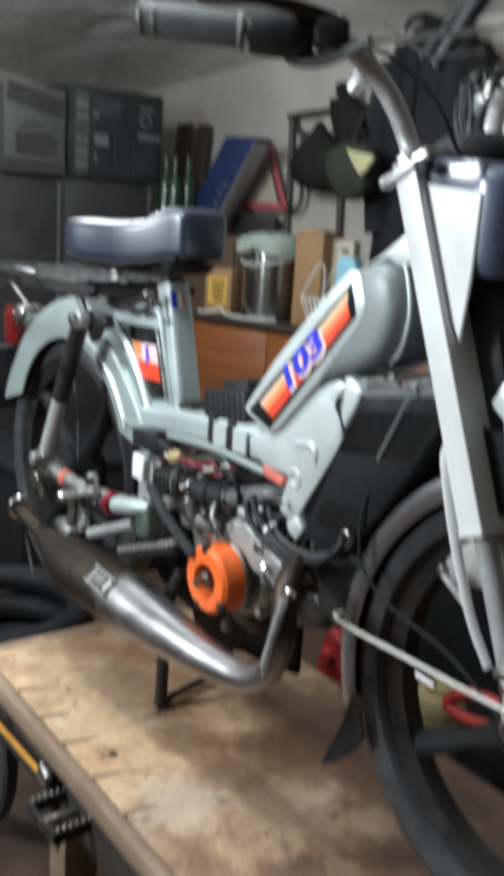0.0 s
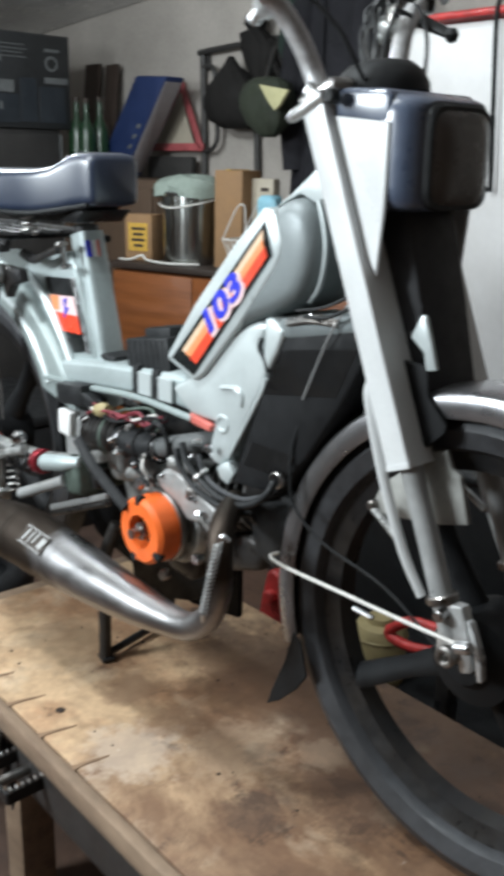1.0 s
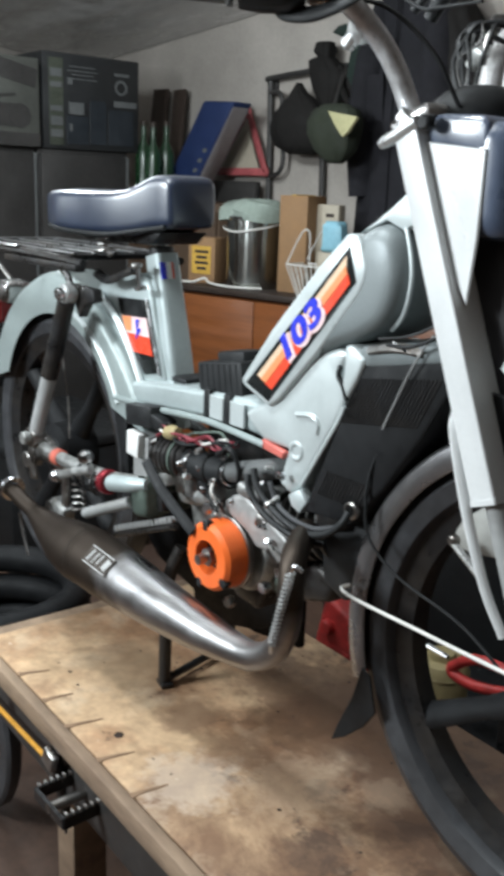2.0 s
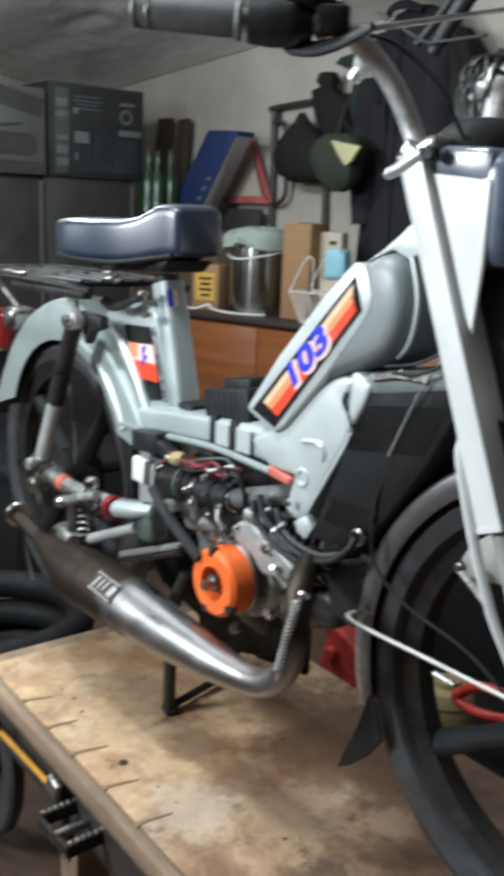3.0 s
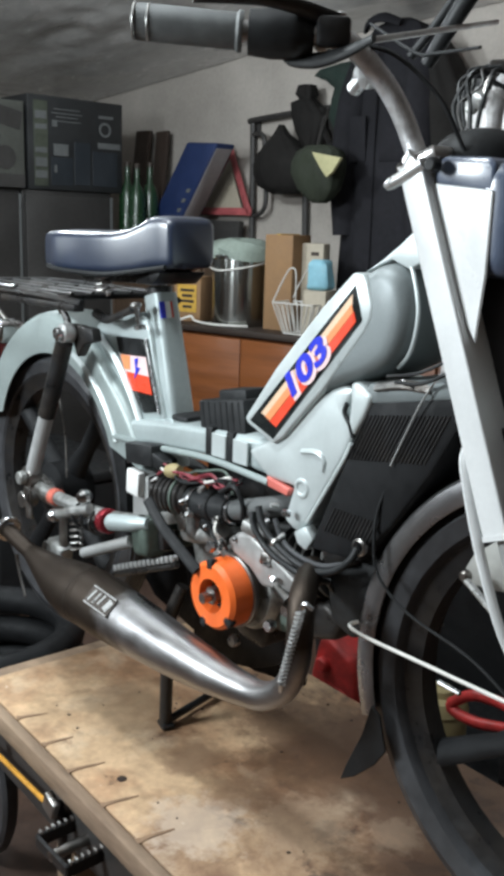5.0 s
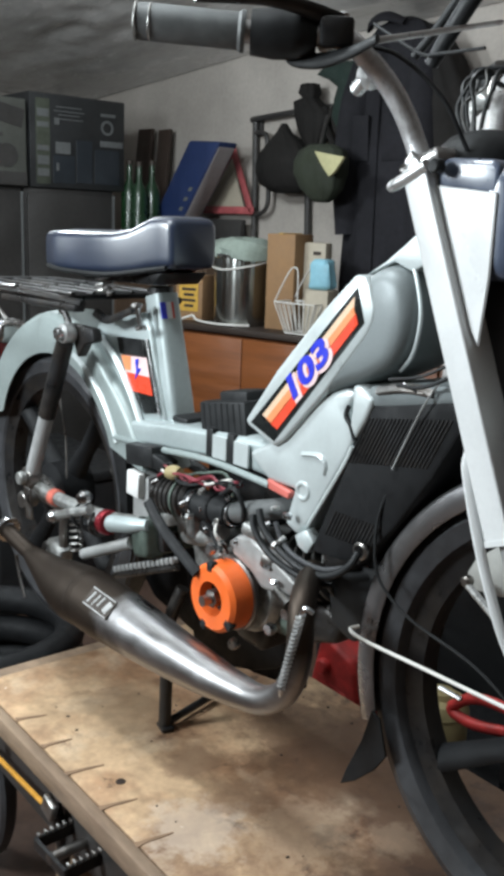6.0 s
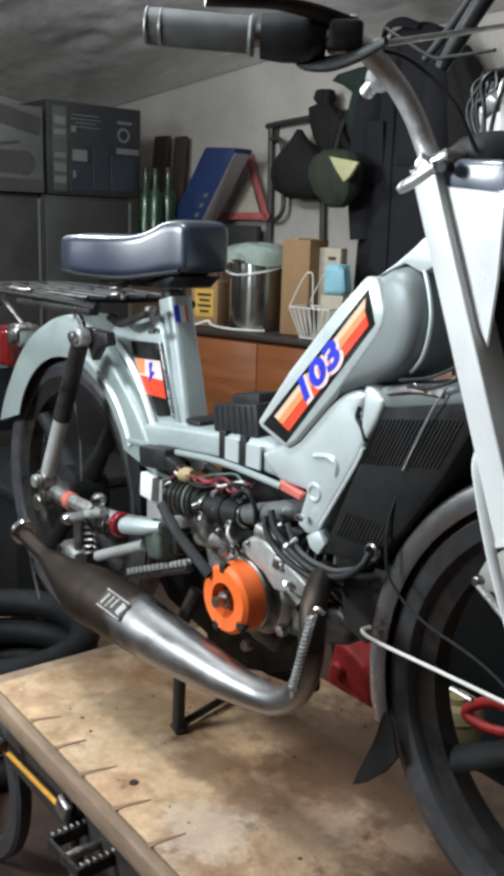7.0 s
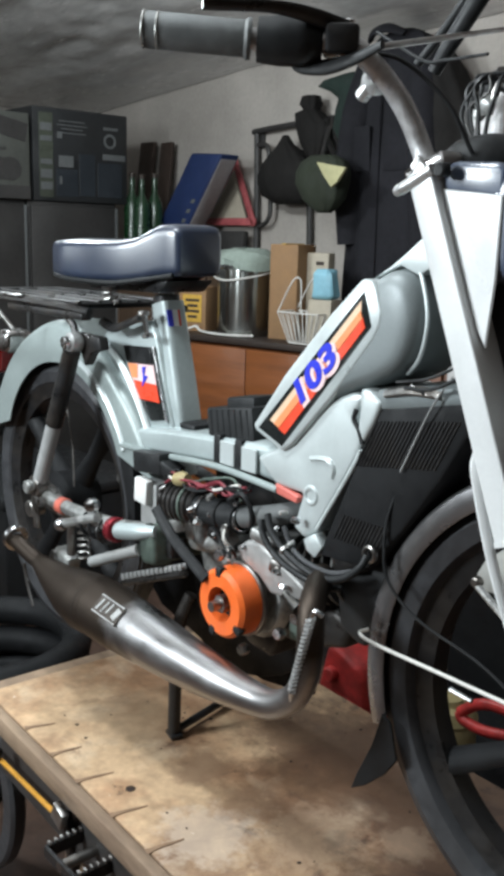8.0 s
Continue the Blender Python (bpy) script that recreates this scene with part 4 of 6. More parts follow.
for dx, dz, w, h in ((0, 0.014, 0.062, 0.002), (0, -0.014, 0.062, 0.002), (-0.022, 0, 0.0045, 0.020), (-0.009, 0, 0.004, 0.020), (0.003, 0.002, 0.004, 0.018), (0.022, 0, 0.012, 0.018)):
    part("badge_bar", block((w, 0.0012, h), Matrix.Translation((0.366, Y - 0.0335, 0.2421)) @ Matrix.Rotation(radians(4), 4, "Y") @ Matrix.Rotation(radians(-43), 4, "X") @ at(dx, -0.0004, dz, 0, 14 if h > 0.01 else 0, 0), 0.0003, 1), BRIGHT_ALLOY, badge)
part("exhaust_hanger", sweep([(0.06, Y - 0.016, 0.222), (0.075, Y - 0.018, 0.19), (0.098, Y - 0.02, 0.155)], 0.0032, 8, 3), CHROME, ex)
S0, S1 = Vector((0.753, Y - 0.018, 0.262)), Vector((0.779, Y - 0.016, 0.366))
part("exhaust_spring", sweep([S0.lerp(S1, k / 110) + Vector((0.0050 * math.cos(k * 1.05), 0.0050 * math.sin(k * 1.05), 0)) for k in range(111)], 0.0017, 5, 1), BRIGHT_ALLOY, ex, "bright coil spring")
part("spring_hook", rod(S0, S0 + Vector((-0.008, 0.008, -0.022)), 0.0035, 8), CHROME, ex)
part("spring_hook", sweep([S1, S1 + Vector((0.006, 0, 0.010)), S1 + Vector((0.016, 0.004, 0.006))], 0.0030, 8, 3), CHROME, ex)

# engine: crankcase, flywheel, cylinder, carburettor, hoses
case = part("crankcase", lathe([(0, -0.05), (0.060, -0.05), (0.066, -0.042), (0.070, -0.02), (0.070, 0.045), (0.060, 0.05), (0, 0.05)], (0.552, 0, 0.298), sides=40), ALLOY, moped)
part("case_lug", plate([(0.536, 0.366), (0.560, 0.384), (0.588, 0.388), (0.656, 0.361), (0.694, 0.344), (0.690, 0.332), (0.667, 0.328), (0.612, 0.320), (0.588, 0.338), (0.552, 0.350)], -0.070, 0.05, 0.008, 3), PALE_ALLOY, case)
part("case_lug", plate([(0.43, 0.34), (0.50, 0.352), (0.51, 0.30), (0.45, 0.275)], -0.055, 0.05, 0.010, 3), ALLOY, case)
part("case_foot", plate([(0.50, 0.26), (0.60, 0.25), (0.585, 0.205), (0.53, 0.21)], -0.04, 0.05, 0.010, 3), BLACK_METAL, case)
part("belly", plate([(0.58, 0.262), (0.70, 0.322), (0.735, 0.30), (0.720, 0.268), (0.66, 0.248), (0.60, 0.240)], -0.035, 0.05, 0.012, 3), BLACK_METAL, case)
FW = (0.549, -0.088, 0.294)
fly = part("flywheel", lathe([(0.0250, -0.019), (0.044, -0.019), (0.0495, -0.013), (0.0505, 0.017), (0.0250, 0.017)], FW, sides=56), ORANGE, moped, "bright orange flywheel cover")
part("stator_plate", disc((0.549, -0.066, 0.294), 0.0545, 0.010, sides=48), STEEL, fly)
part("hub_recess", disc((0.549, -0.078, 0.294), 0.0262, 0.016, sides=32), MATT_BLACK, fly)
part("crank_end", rod((0.549, -0.085, 0.294), (0.549, -0.122, 0.294), 0.0075, 16), STEEL, fly)
part("crank_nut", lathe([(0, -0.007), (0.013, -0.007), (0.013, 0.007), (0, 0.007)], (0.549, -0.100, 0.294), sides=6), STEEL, fly, sharp=20)
for a in (95, 250, 325):
    part("cover_notch", block((0.015, 0.012, 0.013), Matrix.Translation(FW) @ Matrix.Rotation(radians(-a), 4, "Y") @ at(0.046, -0.014, 0), 0.003), BLACK, fly)
for x, y, z in ((0.566, -0.075, 0.224), (0.515, -0.08, 0.352), (0.662, -0.066, 0.302), (0.63, -0.066, 0.268), (0.685, -0.06, 0.335)):
    part("case_bolt", lathe([(0, -0.006), (0.008, -0.006), (0.009, 0.0), (0.008, 0.006), (0, 0.006)], (x, y, z), sides=6), CHROME, case, sharp=20)
part("plug_cap", rod((0.642, -0.066, 0.330), (0.668, -0.068, 0.318), 0.009, 12), ALLOY_DARK, case)
part("green_tag", block((0.024, 0.004, 0.022), at(0.642, -0.046, 0.268), 0.002), GREEN_METAL, case)
cyl = part("cylinder", rod((0.60, 0, 0.335), (0.715, 0, 0.372), 0.040, 24), ALLOY_DARK, moped)
for k in range(6):
    c = Vector((0.62, 0, 0.342)).lerp(Vector((0.71, 0, 0.370)), k / 5)
    part("cooling_fin", ring_of(c, 0.036, 0.052, 0.004, (0.115, 0, 0.037), 28, 0.001), ALLOY_DARK, cyl)
carb = part("carburettor", rod((0.438, -0.055, 0.397), (0.530, -0.055, 0.404), 0.0215, 24), BLACK, moped)
part("hose_clip", ring_of((0.453, -0.055, 0.398), 0.019, 0.0245, 0.007, (1, 0, 0.12), 28, 0.001), CHROME, carb)
part("hose_clip", ring_of((0.496, -0.055, 0.401), 0.019, 0.0240, 0.003, (1, 0, 0.12), 28, 0.001), BLACK_METAL, carb)
part("hose_clip", ring_of((0.533, -0.055, 0.405), 0.016, 0.0190, 0.008, (1, 0, 0.25), 28, 0.001), CHROME, carb)
ribs = [(0.0, -0.036)]
for k in range(6):
    ribs += [(0.0320, -0.036 + 0.012 * k), (0.0320, -0.029 + 0.012 * k), (0.0275, -0.027 + 0.012 * k), (0.0275, -0.0245 + 0.012 * k)]
part("ribbed_intake", lathe(ribs + [(0.024, 0.040), (0.0, 0.040)], (0.396, -0.050, 0.394), (1, 0, 0.12), 32), BLACK_METAL, carb, "black ribbed air intake", sharp=30)
part("intake_strap", ring_of((0.414, -0.050, 0.396), 0.030, 0.0335, 0.005, (1, 0, 0.12), 32, 0.001), GREEN_METAL, carb)
part("float_bowl", rod((0.455, -0.058, 0.385), (0.452, -0.058, 0.352), 0.016, 16), ALLOY_DARK, carb)
part("intake_hose", sweep([(0.538, -0.055, 0.408), (0.58, -0.055, 0.421), (0.612, -0.050, 0.431), (0.632, -0.030, 0.437)], [0.0150, 0.0150, 0.0146, 0.0140], 20, 4), GREY_RUBBER, moped, "thick grey rubber hose")
part("vent_hose", sweep([(0.52, -0.07, 0.432), (0.56, -0.08, 0.452), (0.575, -0.075, 0.43), (0.57, -0.07, 0.405)], 0.0035, 8, 5), BLACK, moped)
part("inlet_pipe", sweep([(0.425, -0.05, 0.345), (0.47, -0.055, 0.352), (0.515, -0.06, 0.374)], [0.017, 0.0145, 0.013], 14, 4), ALLOY, moped)
part("linkage_bar", sweep([(0.392, -0.105, 0.396), (0.440, -0.11, 0.364), (0.522, -0.11, 0.324)], 0.0085, 10, 2, flat=0.5), MATT_BLACK, moped)
part("fuel_tap", block((0.075, 0.03, 0.034), at(0.320, -0.06, 0.446, 0, -6, 0), 0.004), BLACK, moped)
part("wire_plug", lathe([(0, -0.014), (0.010, -0.014), (0.012, 0.0), (0.008, 0.014), (0, 0.014)], (0.405, -0.066, 0.437), (1, 0, 0.2), 16), CREAM, moped, "yellowed wiring plug")
rng = random.Random(9)
for k, m in enumerate((DULL_RED, DULL_RED, BLACK, CABLE_WHITE, BLACK, GREEN_METAL, BLACK, DULL_RED, BLACK)):
    pts = [(0.37 + 0.030 * i + rng.uniform(-0.012, 0.012), -0.062 + rng.uniform(-0.012, 0.008), 0.438 + 0.002 * i + rng.uniform(-0.014, 0.010)) for i in range(7)]
    part("wire", sweep(pts, 0.0022, 6, 5), m, moped)
for k, m in enumerate((CABLE_WHITE, BLACK, BLACK, STEEL)):
    pts = [(0.515 + 0.012 * i + rng.uniform(-0.01, 0.01), -0.08 + rng.uniform(-0.01, 0.01), 0.395 - 0.015 * i + rng.uniform(-0.008, 0.008)) for i in range(4)]
    part("wire", sweep(pts, 0.0022, 6, 5), m, moped)
part("coolant_hose", sweep([(0.612, -0.078, 0.436), (0.624, -0.082, 0.417), (0.647, -0.083, 0.400), (0.685, -0.084, 0.385), (0.725, -0.084, 0.381), (0.758, -0.082, 0.391), (0.780, -0.078, 0.410), (0.784, -0.070, 0.425)], 0.0048, 12, 6), BLACK, moped)
part("coolant_hose", sweep([(0.600, -0.078, 0.425), (0.608, -0.082, 0.408), (0.631, -0.083, 0.388), (0.664, -0.084, 0.376), (0.716, -0.082, 0.369), (0.745, -0.070, 0.370)], 0.0046, 12, 6), BLACK, moped)
part("coolant_hose", sweep([(0.640, -0.074, 0.425), (0.660, -0.077, 0.402), (0.690, -0.078, 0.390), (0.730, -0.076, 0.388), (0.762, -0.07, 0.398)], 0.0036, 10, 6), RUBBER, moped)
part("cable_tie", ring_of((0.652, -0.083, 0.398), 0.004, 0.0068, 0.006, (1, 0, -0.5), 16, 0.001), STEEL, moped)
part("water_pump", block((0.055, 0.05, 0.03), at(0.735, -0.03, 0.398, 0, -20, 0), 0.008), BLACK_METAL, moped)
part("hose_tail", ring_of((0.786, -0.068, 0.427), 0.006, 0.011, 0.008), STEEL, moped)

# dark plate added to fill the view between engine and beam
part("inner_shroud", plate([(0.365, 0.455), (0.66, 0.470), (0.70, 0.40), (0.66, 0.34), (0.46, 0.33), (0.37, 0.31)], 0.028, 0.040, 0.004), BLACK_METAL, moped)
part("drive_cover", plate([(0.40, 0.33), (0.50, 0.365), (0.66, 0.36), (0.735, 0.31), (0.72, 0.282), (0.64, 0.262), (0.50, 0.235), (0.41, 0.25)], 0.062, 0.095, 0.014, 3), BLACK_METAL, moped)
# two near-black plates added for the shade and dark parts beyond the engine
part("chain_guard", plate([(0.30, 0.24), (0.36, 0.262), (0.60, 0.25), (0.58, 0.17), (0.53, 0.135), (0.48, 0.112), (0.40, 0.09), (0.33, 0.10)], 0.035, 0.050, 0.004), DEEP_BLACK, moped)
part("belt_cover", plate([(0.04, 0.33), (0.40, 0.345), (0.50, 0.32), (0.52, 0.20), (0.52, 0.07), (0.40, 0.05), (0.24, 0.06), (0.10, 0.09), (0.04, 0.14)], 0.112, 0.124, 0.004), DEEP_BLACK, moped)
part("drive_belt", sweep([(0.44, 0.075, 0.35), (0.25, 0.075, 0.40), (0.02, 0.075, 0.395)], 0.010, 8, 4, flat=0.5), RUBBER, moped)
for x, z, w, h, m in ((0.365, 0.385, 0.03, 0.035, BLACK), (0.395, 0.362, 0.04, 0.022, ALLOY), (0.43, 0.365, 0.022, 0.03, STEEL), (0.49, 0.372, 0.03, 0.018, BLACK_METAL), (0.335, 0.300, 0.03, 0.04, GREEN_METAL), (0.375, 0.318, 0.03, 0.03, BLACK_METAL), (0.59, 0.395, 0.04, 0.018, ALLOY), (0.62, 0.362, 0.022, 0.02, STEEL), (0.355, 0.445, 0.05, 0.022, BLACK)):
    part("fitting", block((w, 0.03, h), at(x, -0.058, z, 0, rng.uniform(-25, 25), rng.uniform(-15, 15)), 0.004), m, moped)
for k in range(20):
    x, z = rng.uniform(0.33, 0.66), rng.uniform(0.335, 0.445)
    r = rng.uniform(0.003, 0.0055)
    part("screw", lathe([(0, -0.005), (r, -0.005), (r * 1.05, 0.0), (r * 0.8, 0.006), (0, 0.006)], (x, -0.064 - rng.uniform(0, 0.016), z), (rng.uniform(-0.5, 0.5), -1, rng.uniform(-0.5, 0.5)), 8), CHROME if k % 3 else ALLOY, moped, sharp=20)

# radiator under the tank, with its slanting slats
RAD = [(0.752, 0.540), (0.690, 0.396), (0.775, 0.402), (0.825, 0.462), (0.875, 0.535), (0.912, 0.600), (0.905, 0.632), (0.80, 0.612), (0.772, 0.600), (0.768, 0.560)]
rad = part("radiator", plate(RAD, -0.060, 0.060, 0.006), MATT_BLACK, moped, "black radiator with slanting slats")
part("radiator_cap", plate([(0.768, 0.600), (0.778, 0.626), (0.905, 0.646), (0.915, 0.628), (0.80, 0.604)], -0.0615, 0.0615, 0.005, 2), TANK_GREY, rad, "grey radiator top tank")
for k in range(22):
    x = 0.780 + 0.0056 * k
    part("radiator_slat", rod((x, -0.0605, 0.588 + 0.0009 * k), (x - 0.030, -0.0605, 0.528 + 0.0009 * k), 0.0012, 6), BLACK_METAL, rad)
for k in range(14):
    x = 0.735 + 0.0056 * k
    part("radiator_slat", rod((x, -0.0605, 0.462), (x - 0.016, -0.0605, 0.428), 0.0010, 6), BLACK_METAL, rad)
part("air_duct", plate([(0.700, 0.400), (0.80, 0.412), (0.80, 0.33), (0.755, 0.285), (0.715, 0.30)], -0.040, 0.060, 0.008), BLACK, rad)
part("silver_bracket", sweep([(0.79, -0.060, 0.623), (0.83, -0.062, 0.632), (0.87, -0.060, 0.632)], 0.007, 10, 3, flat=0.5), STEEL, moped)

part("round_plug", disc((0.766, -0.03, 0.333), 0.015, 0.008, (0.3, -1, 0.5), 24), ALLOY_DARK, moped)

# black box over the beam
bx = part("relay_box", block((0.104, 0.064, 0.074), at(0.481, -0.006, 0.518, 0, -9, 0), 0.004), BLACK, moped, "black electrical box strapped over the beam")
part("relay_box_lid", block((0.062, 0.05, 0.022), at(0.482, 0.004, 0.558, 0, -9, 0), 0.004), BLACK, bx)
for k in range(7):
    part("box_rib", block((0.0045, 0.004, 0.066), at(0.440 + 0.0135 * k, -0.0372, 0.514 + 0.002 * k, 0, -9, 0), 0.001, 1), BLACK, bx)
for x in (0.464, 0.512):
    part("strap", block((0.016, 0.098, 0.046), at(x, 0, 0.492), 0.003), BLACK, bx)
    part("strap_pad", block((0.032, 0.004, 0.034), at(x + 0.026, -0.049, 0.491), 0.001, 1), LIGHT_SILVER, bx)
part("foot_pad", block((0.04, 0.06, 0.010), at(0.365, 0, 0.506), 0.004), BLACK, moped)

# centre stand
stand = part("centre_stand", sweep([(0.383, -0.062, 0.004), (0.388, -0.064, 0.09), (0.396, -0.066, 0.19), (0.41, -0.05, 0.25)], 0.0105, 14, 3), BLACK_METAL, moped, "black tubular centre stand")
part("stand_leg", sweep([(0.350, 0.094, 0.004), (0.37, 0.088, 0.12), (0.41, 0.05, 0.25)], 0.0105, 14, 3), BLACK_METAL, stand)
part("stand_foot", block((0.030, 0.022, 0.008), at(0.385, -0.062, 0.0045, 0, 0, -15), 0.003), BLACK_METAL, stand)
part("stand_foot", block((0.030, 0.022, 0.008), at(0.350, 0.096, 0.0045, 0, 0, -15), 0.003), BLACK_METAL, stand)
part("stand_bar", rod((0.387, -0.060, 0.012), (0.352, 0.094, 0.012), 0.0065, 12), BLACK_METAL, stand)

# fork, clamps, headlight, mudguard stays
FT, FB = Vector((0.842, 0, 0.868)), Vector((1.055, 0, 0.325))


def box_leg(a, b, half, deep):
    """A straight leg of rounded square section from a to b."""
    d = (b - a).normalized()
    side, rings = Vector((d.z, 0, -d.x)), []
    for p in (a, b):
        rings.append([p + half * math.copysign(abs(math.cos(t)) ** 0.15, math.cos(t)) * side + Vector((0, deep * math.copysign(abs(math.sin(t)) ** 0.15, math.sin(t)), 0)) for t in np.linspace(0, 2 * math.pi, 40, endpoint=False)])
    return skin(bmesh.new(), rings)


for s in (-1, 1):
    o = Vector((0, 0.068 * s, 0))
    inset = o + Vector((-0.003, -0.004 * s, 0))
    leg = part("fork_leg", box_leg(FT + inset, FT.lerp(FB, 0.683) + inset, 0.0158, 0.0230), WHITE_PAINT, moped, "white painted fork leg")
    part("leg_rim", box_leg(FT.lerp(FB, 0.676) + inset, FT.lerp(FB, 0.686) + inset, 0.0166, 0.0238), WHITE_PAINT, leg)
    part("lower_leg", rod(FT.lerp(FB, 0.66) + o, FB + o, 0.0122, 20), GREY_PAINT, leg, "grey lower fork tube")
    part("axle_lug", plate([(1.036, 0.362), (1.070, 0.366), (1.082, 0.330), (1.088, 0.296), (1.074, 0.290), (1.066, 0.312), (1.056, 0.292), (1.042, 0.298), (1.040, 0.330)], 0.068 * s - 0.008, 0.068 * s + 0.008, 0.004), BRIGHT_ALLOY, leg)
    part("lug_prong", plate([(1.074, 0.352), (1.080, 0.352), (1.096, 0.318), (1.100, 0.290), (1.094, 0.289), (1.088, 0.316)], 0.068 * s - 0.006, 0.068 * s + 0.004, 0.002), BRIGHT_ALLOY, leg)
    part("anchor_bolt", disc((1.050, 0.082 * s, 0.352), 0.007, 0.018, sides=12), CHROME, leg)
    part("leg_collar", ring_of(FT.lerp(FB, 0.93) + o, 0.012, 0.0175, 0.010, tuple(FB - FT), 24), STEEL, leg)
    part("axle_nut", ring_of((1.060, 0.080 * s, 0.308), 0.005, 0.012, 0.016, sides=20), STEEL, leg)
    part("mudguard_stay", sweep([(0.930, 0.074 * s, 0.580), (0.936, 0.080 * s, 0.560), (0.962, 0.083 * s, 0.485), (0.995, 0.084 * s, 0.410), (1.022, 0.080 * s, 0.362)], [0.004, 0.0060, 0.0058, 0.0055, 0.005], 10, 4, flat=0.6), WHITE_PAINT, moped)
    part("stay_link", rod((0.945, 0.076 * s, 0.440), (0.990, 0.078 * s, 0.412), 0.0040, 8), BRIGHT_ALLOY, moped)
    part("stay_bolt", disc((0.944, 0.074 * s, 0.442), 0.006, 0.012, sides=16), STEEL, moped)
    part("fork_clamp", sweep([FT + o + Vector((-0.004, 0, -0.004)), FT + o + Vector((0.004, 0, 0.006))], 0.0215, 24, 1), BRIGHT_ALLOY, moped)
part("top_yoke", block((0.055, 0.165, 0.016), at(0.842, 0, 0.872, 0, -21, 0), 0.006), CHROME, moped)
part("lower_yoke", block((0.045, 0.125, 0.022), at(0.915, 0, 0.655, 0, -21, 0), 0.006), BLACK_METAL, moped)
part("clamp_tail", sweep([(0.810, -0.086, 0.846), (0.816, -0.086, 0.849), (0.834, -0.086, 0.857), (0.858, -0.086, 0.869)], [0.0046, 0.0064, 0.0066, 0.0066], 16, 3), BRIGHT_ALLOY, moped, "bright steel clamp")
part("clamp_knob", disc((0.872, -0.088, 0.867), 0.0075, 0.014, sides=20, bevel=0.002), BLACK, moped)
part("brake_plate", plate([(0.921, 0.437), (0.930, 0.455), (0.960, 0.481), (0.993, 0.508), (1.014, 0.516), (1.022, 0.497), (1.033, 0.492), (1.048, 0.441), (1.013, 0.431), (0.964, 0.423), (0.932, 0.420)], -0.044, -0.036, 0.003), PALE_GREY, moped, "pale grey brake plate")
for s in (-1, 1):
    part("headlight_bracket", plate([(0.862, 0.850), (0.938, 0.842), (0.938, 0.76), (0.932, 0.690), (0.918, 0.710)], 0.074 * s - 0.002, 0.074 * s + 0.002, 0.0015, 1), WHITE_PAINT, moped, "white headlight side plate")
cowl = part("headlight_cowl", loft([((0.928, 0.813), (1, 0), 0.058, 0.0735), ((0.936, 0.813), (1, 0), 0.058, 0.0733), ((0.943, 0.812), (1, 0), 0.0575, 0.0722), ((0.950, 0.812), (1, 0), 0.0565, 0.0698), ((0.956, 0.811), (1, 0), 0.0555, 0.0656), ((0.961, 0.811), (1, 0), 0.0545, 0.0600), ((0.965, 0.810), (1, 0), 0.053, 0.0540)], 7.0, 64), GLOSS_BLACK, moped, "glossy blue-black headlight cowl")
part("cowl_shoulder", plate([(0.862, 0.868), (0.872, 0.877), (0.930, 0.874), (0.938, 0.866), (0.938, 0.838), (0.862, 0.846)], -0.0735, 0.0735, 0.009, 3), GLOSS_BLACK, cowl)
hl = part("headlight", loft([((0.960, 0.809), (1, 0), 0.0525, 0.0535), ((0.968, 0.809), (1, 0), 0.0525, 0.0530), ((0.972, 0.808), (1, 0), 0.0500, 0.0505)], 6.0, 48), BLACK, moped, "black square headlight")
part("lens", loft([((0.970, 0.808), (1, 0), 0.0480, 0.0490), ((0.975, 0.808), (1, 0), 0.0430, 0.0440), ((0.9785, 0.808), (1, 0), 0.0300, 0.0310), ((0.9800, 0.808), (1, 0), 0.0120, 0.0120)], 5.0, 40), material("dark_headlight_glass", (0.085, 0.074, 0.068), 0.24, 0.0, gloss=0.6, coat=0.3), hl)
part("speedometer", lathe([(0, 0.0), (0.052, 0.0), (0.0515, 0.010), (0.045, 0.023), (0.034, 0.032), (0.016, 0.0365), (0, 0.0375)], (0.864, 0.0, 0.872), (-0.10, 0, 1), 40), BLACK, moped, "black domed instrument housing")
part("cowl_below", plate([(0.900, 0.756), (0.940, 0.757), (0.947, 0.735), (0.967, 0.661), (0.990, 0.564), (0.950, 0.548), (0.915, 0.580), (0.905, 0.690)], -0.042, 0.042, 0.008), RAISED_BLACK, moped)
part("horn_bracket", plate([(0.978, 0.655), (0.984, 0.654), (0.993, 0.628), (1.002, 0.600), (0.988, 0.597), (0.984, 0.616), (0.966, 0.630)], -0.056, -0.050, 0.002), LIGHT_SILVER, moped, "small pale bent bracket")

# front mudguard trim, mudflap
part("guard_bracket", plate([(0.955, 0.605), (0.990, 0.603), (0.994, 0.572), (1.020, 0.546), (1.018, 0.536), (0.996, 0.516), (0.972, 0.526)], -0.0560, -0.0508, 0.0015, 1), MATT_BLACK, moped)
part("mud_flap", plate([(0.808, 0.222), (0.822, 0.216), (0.836, 0.171), (0.818, 0.143), (0.787, 0.112), (0.763, 0.096), (0.772, 0.122), (0.795, 0.175)], -0.0545, -0.0512, 0.0010, 1), MATT_BLACK, moped, "pointed black rubber mudflap")
part("brake_cable", sweep([(0.776, -0.050, 0.322), (0.770, -0.060, 0.318), (0.80, -0.068, 0.317), (0.90, -0.076, 0.322), (1.00, -0.084, 0.327), (1.085, -0.088, 0.331)], 0.0024, 8, 6), CABLE_WHITE, moped)
part("cable_nipple", disc((1.085, -0.09, 0.331), 0.007, 0.02, (1, 0, 0.3), 12), CHROME, moped)
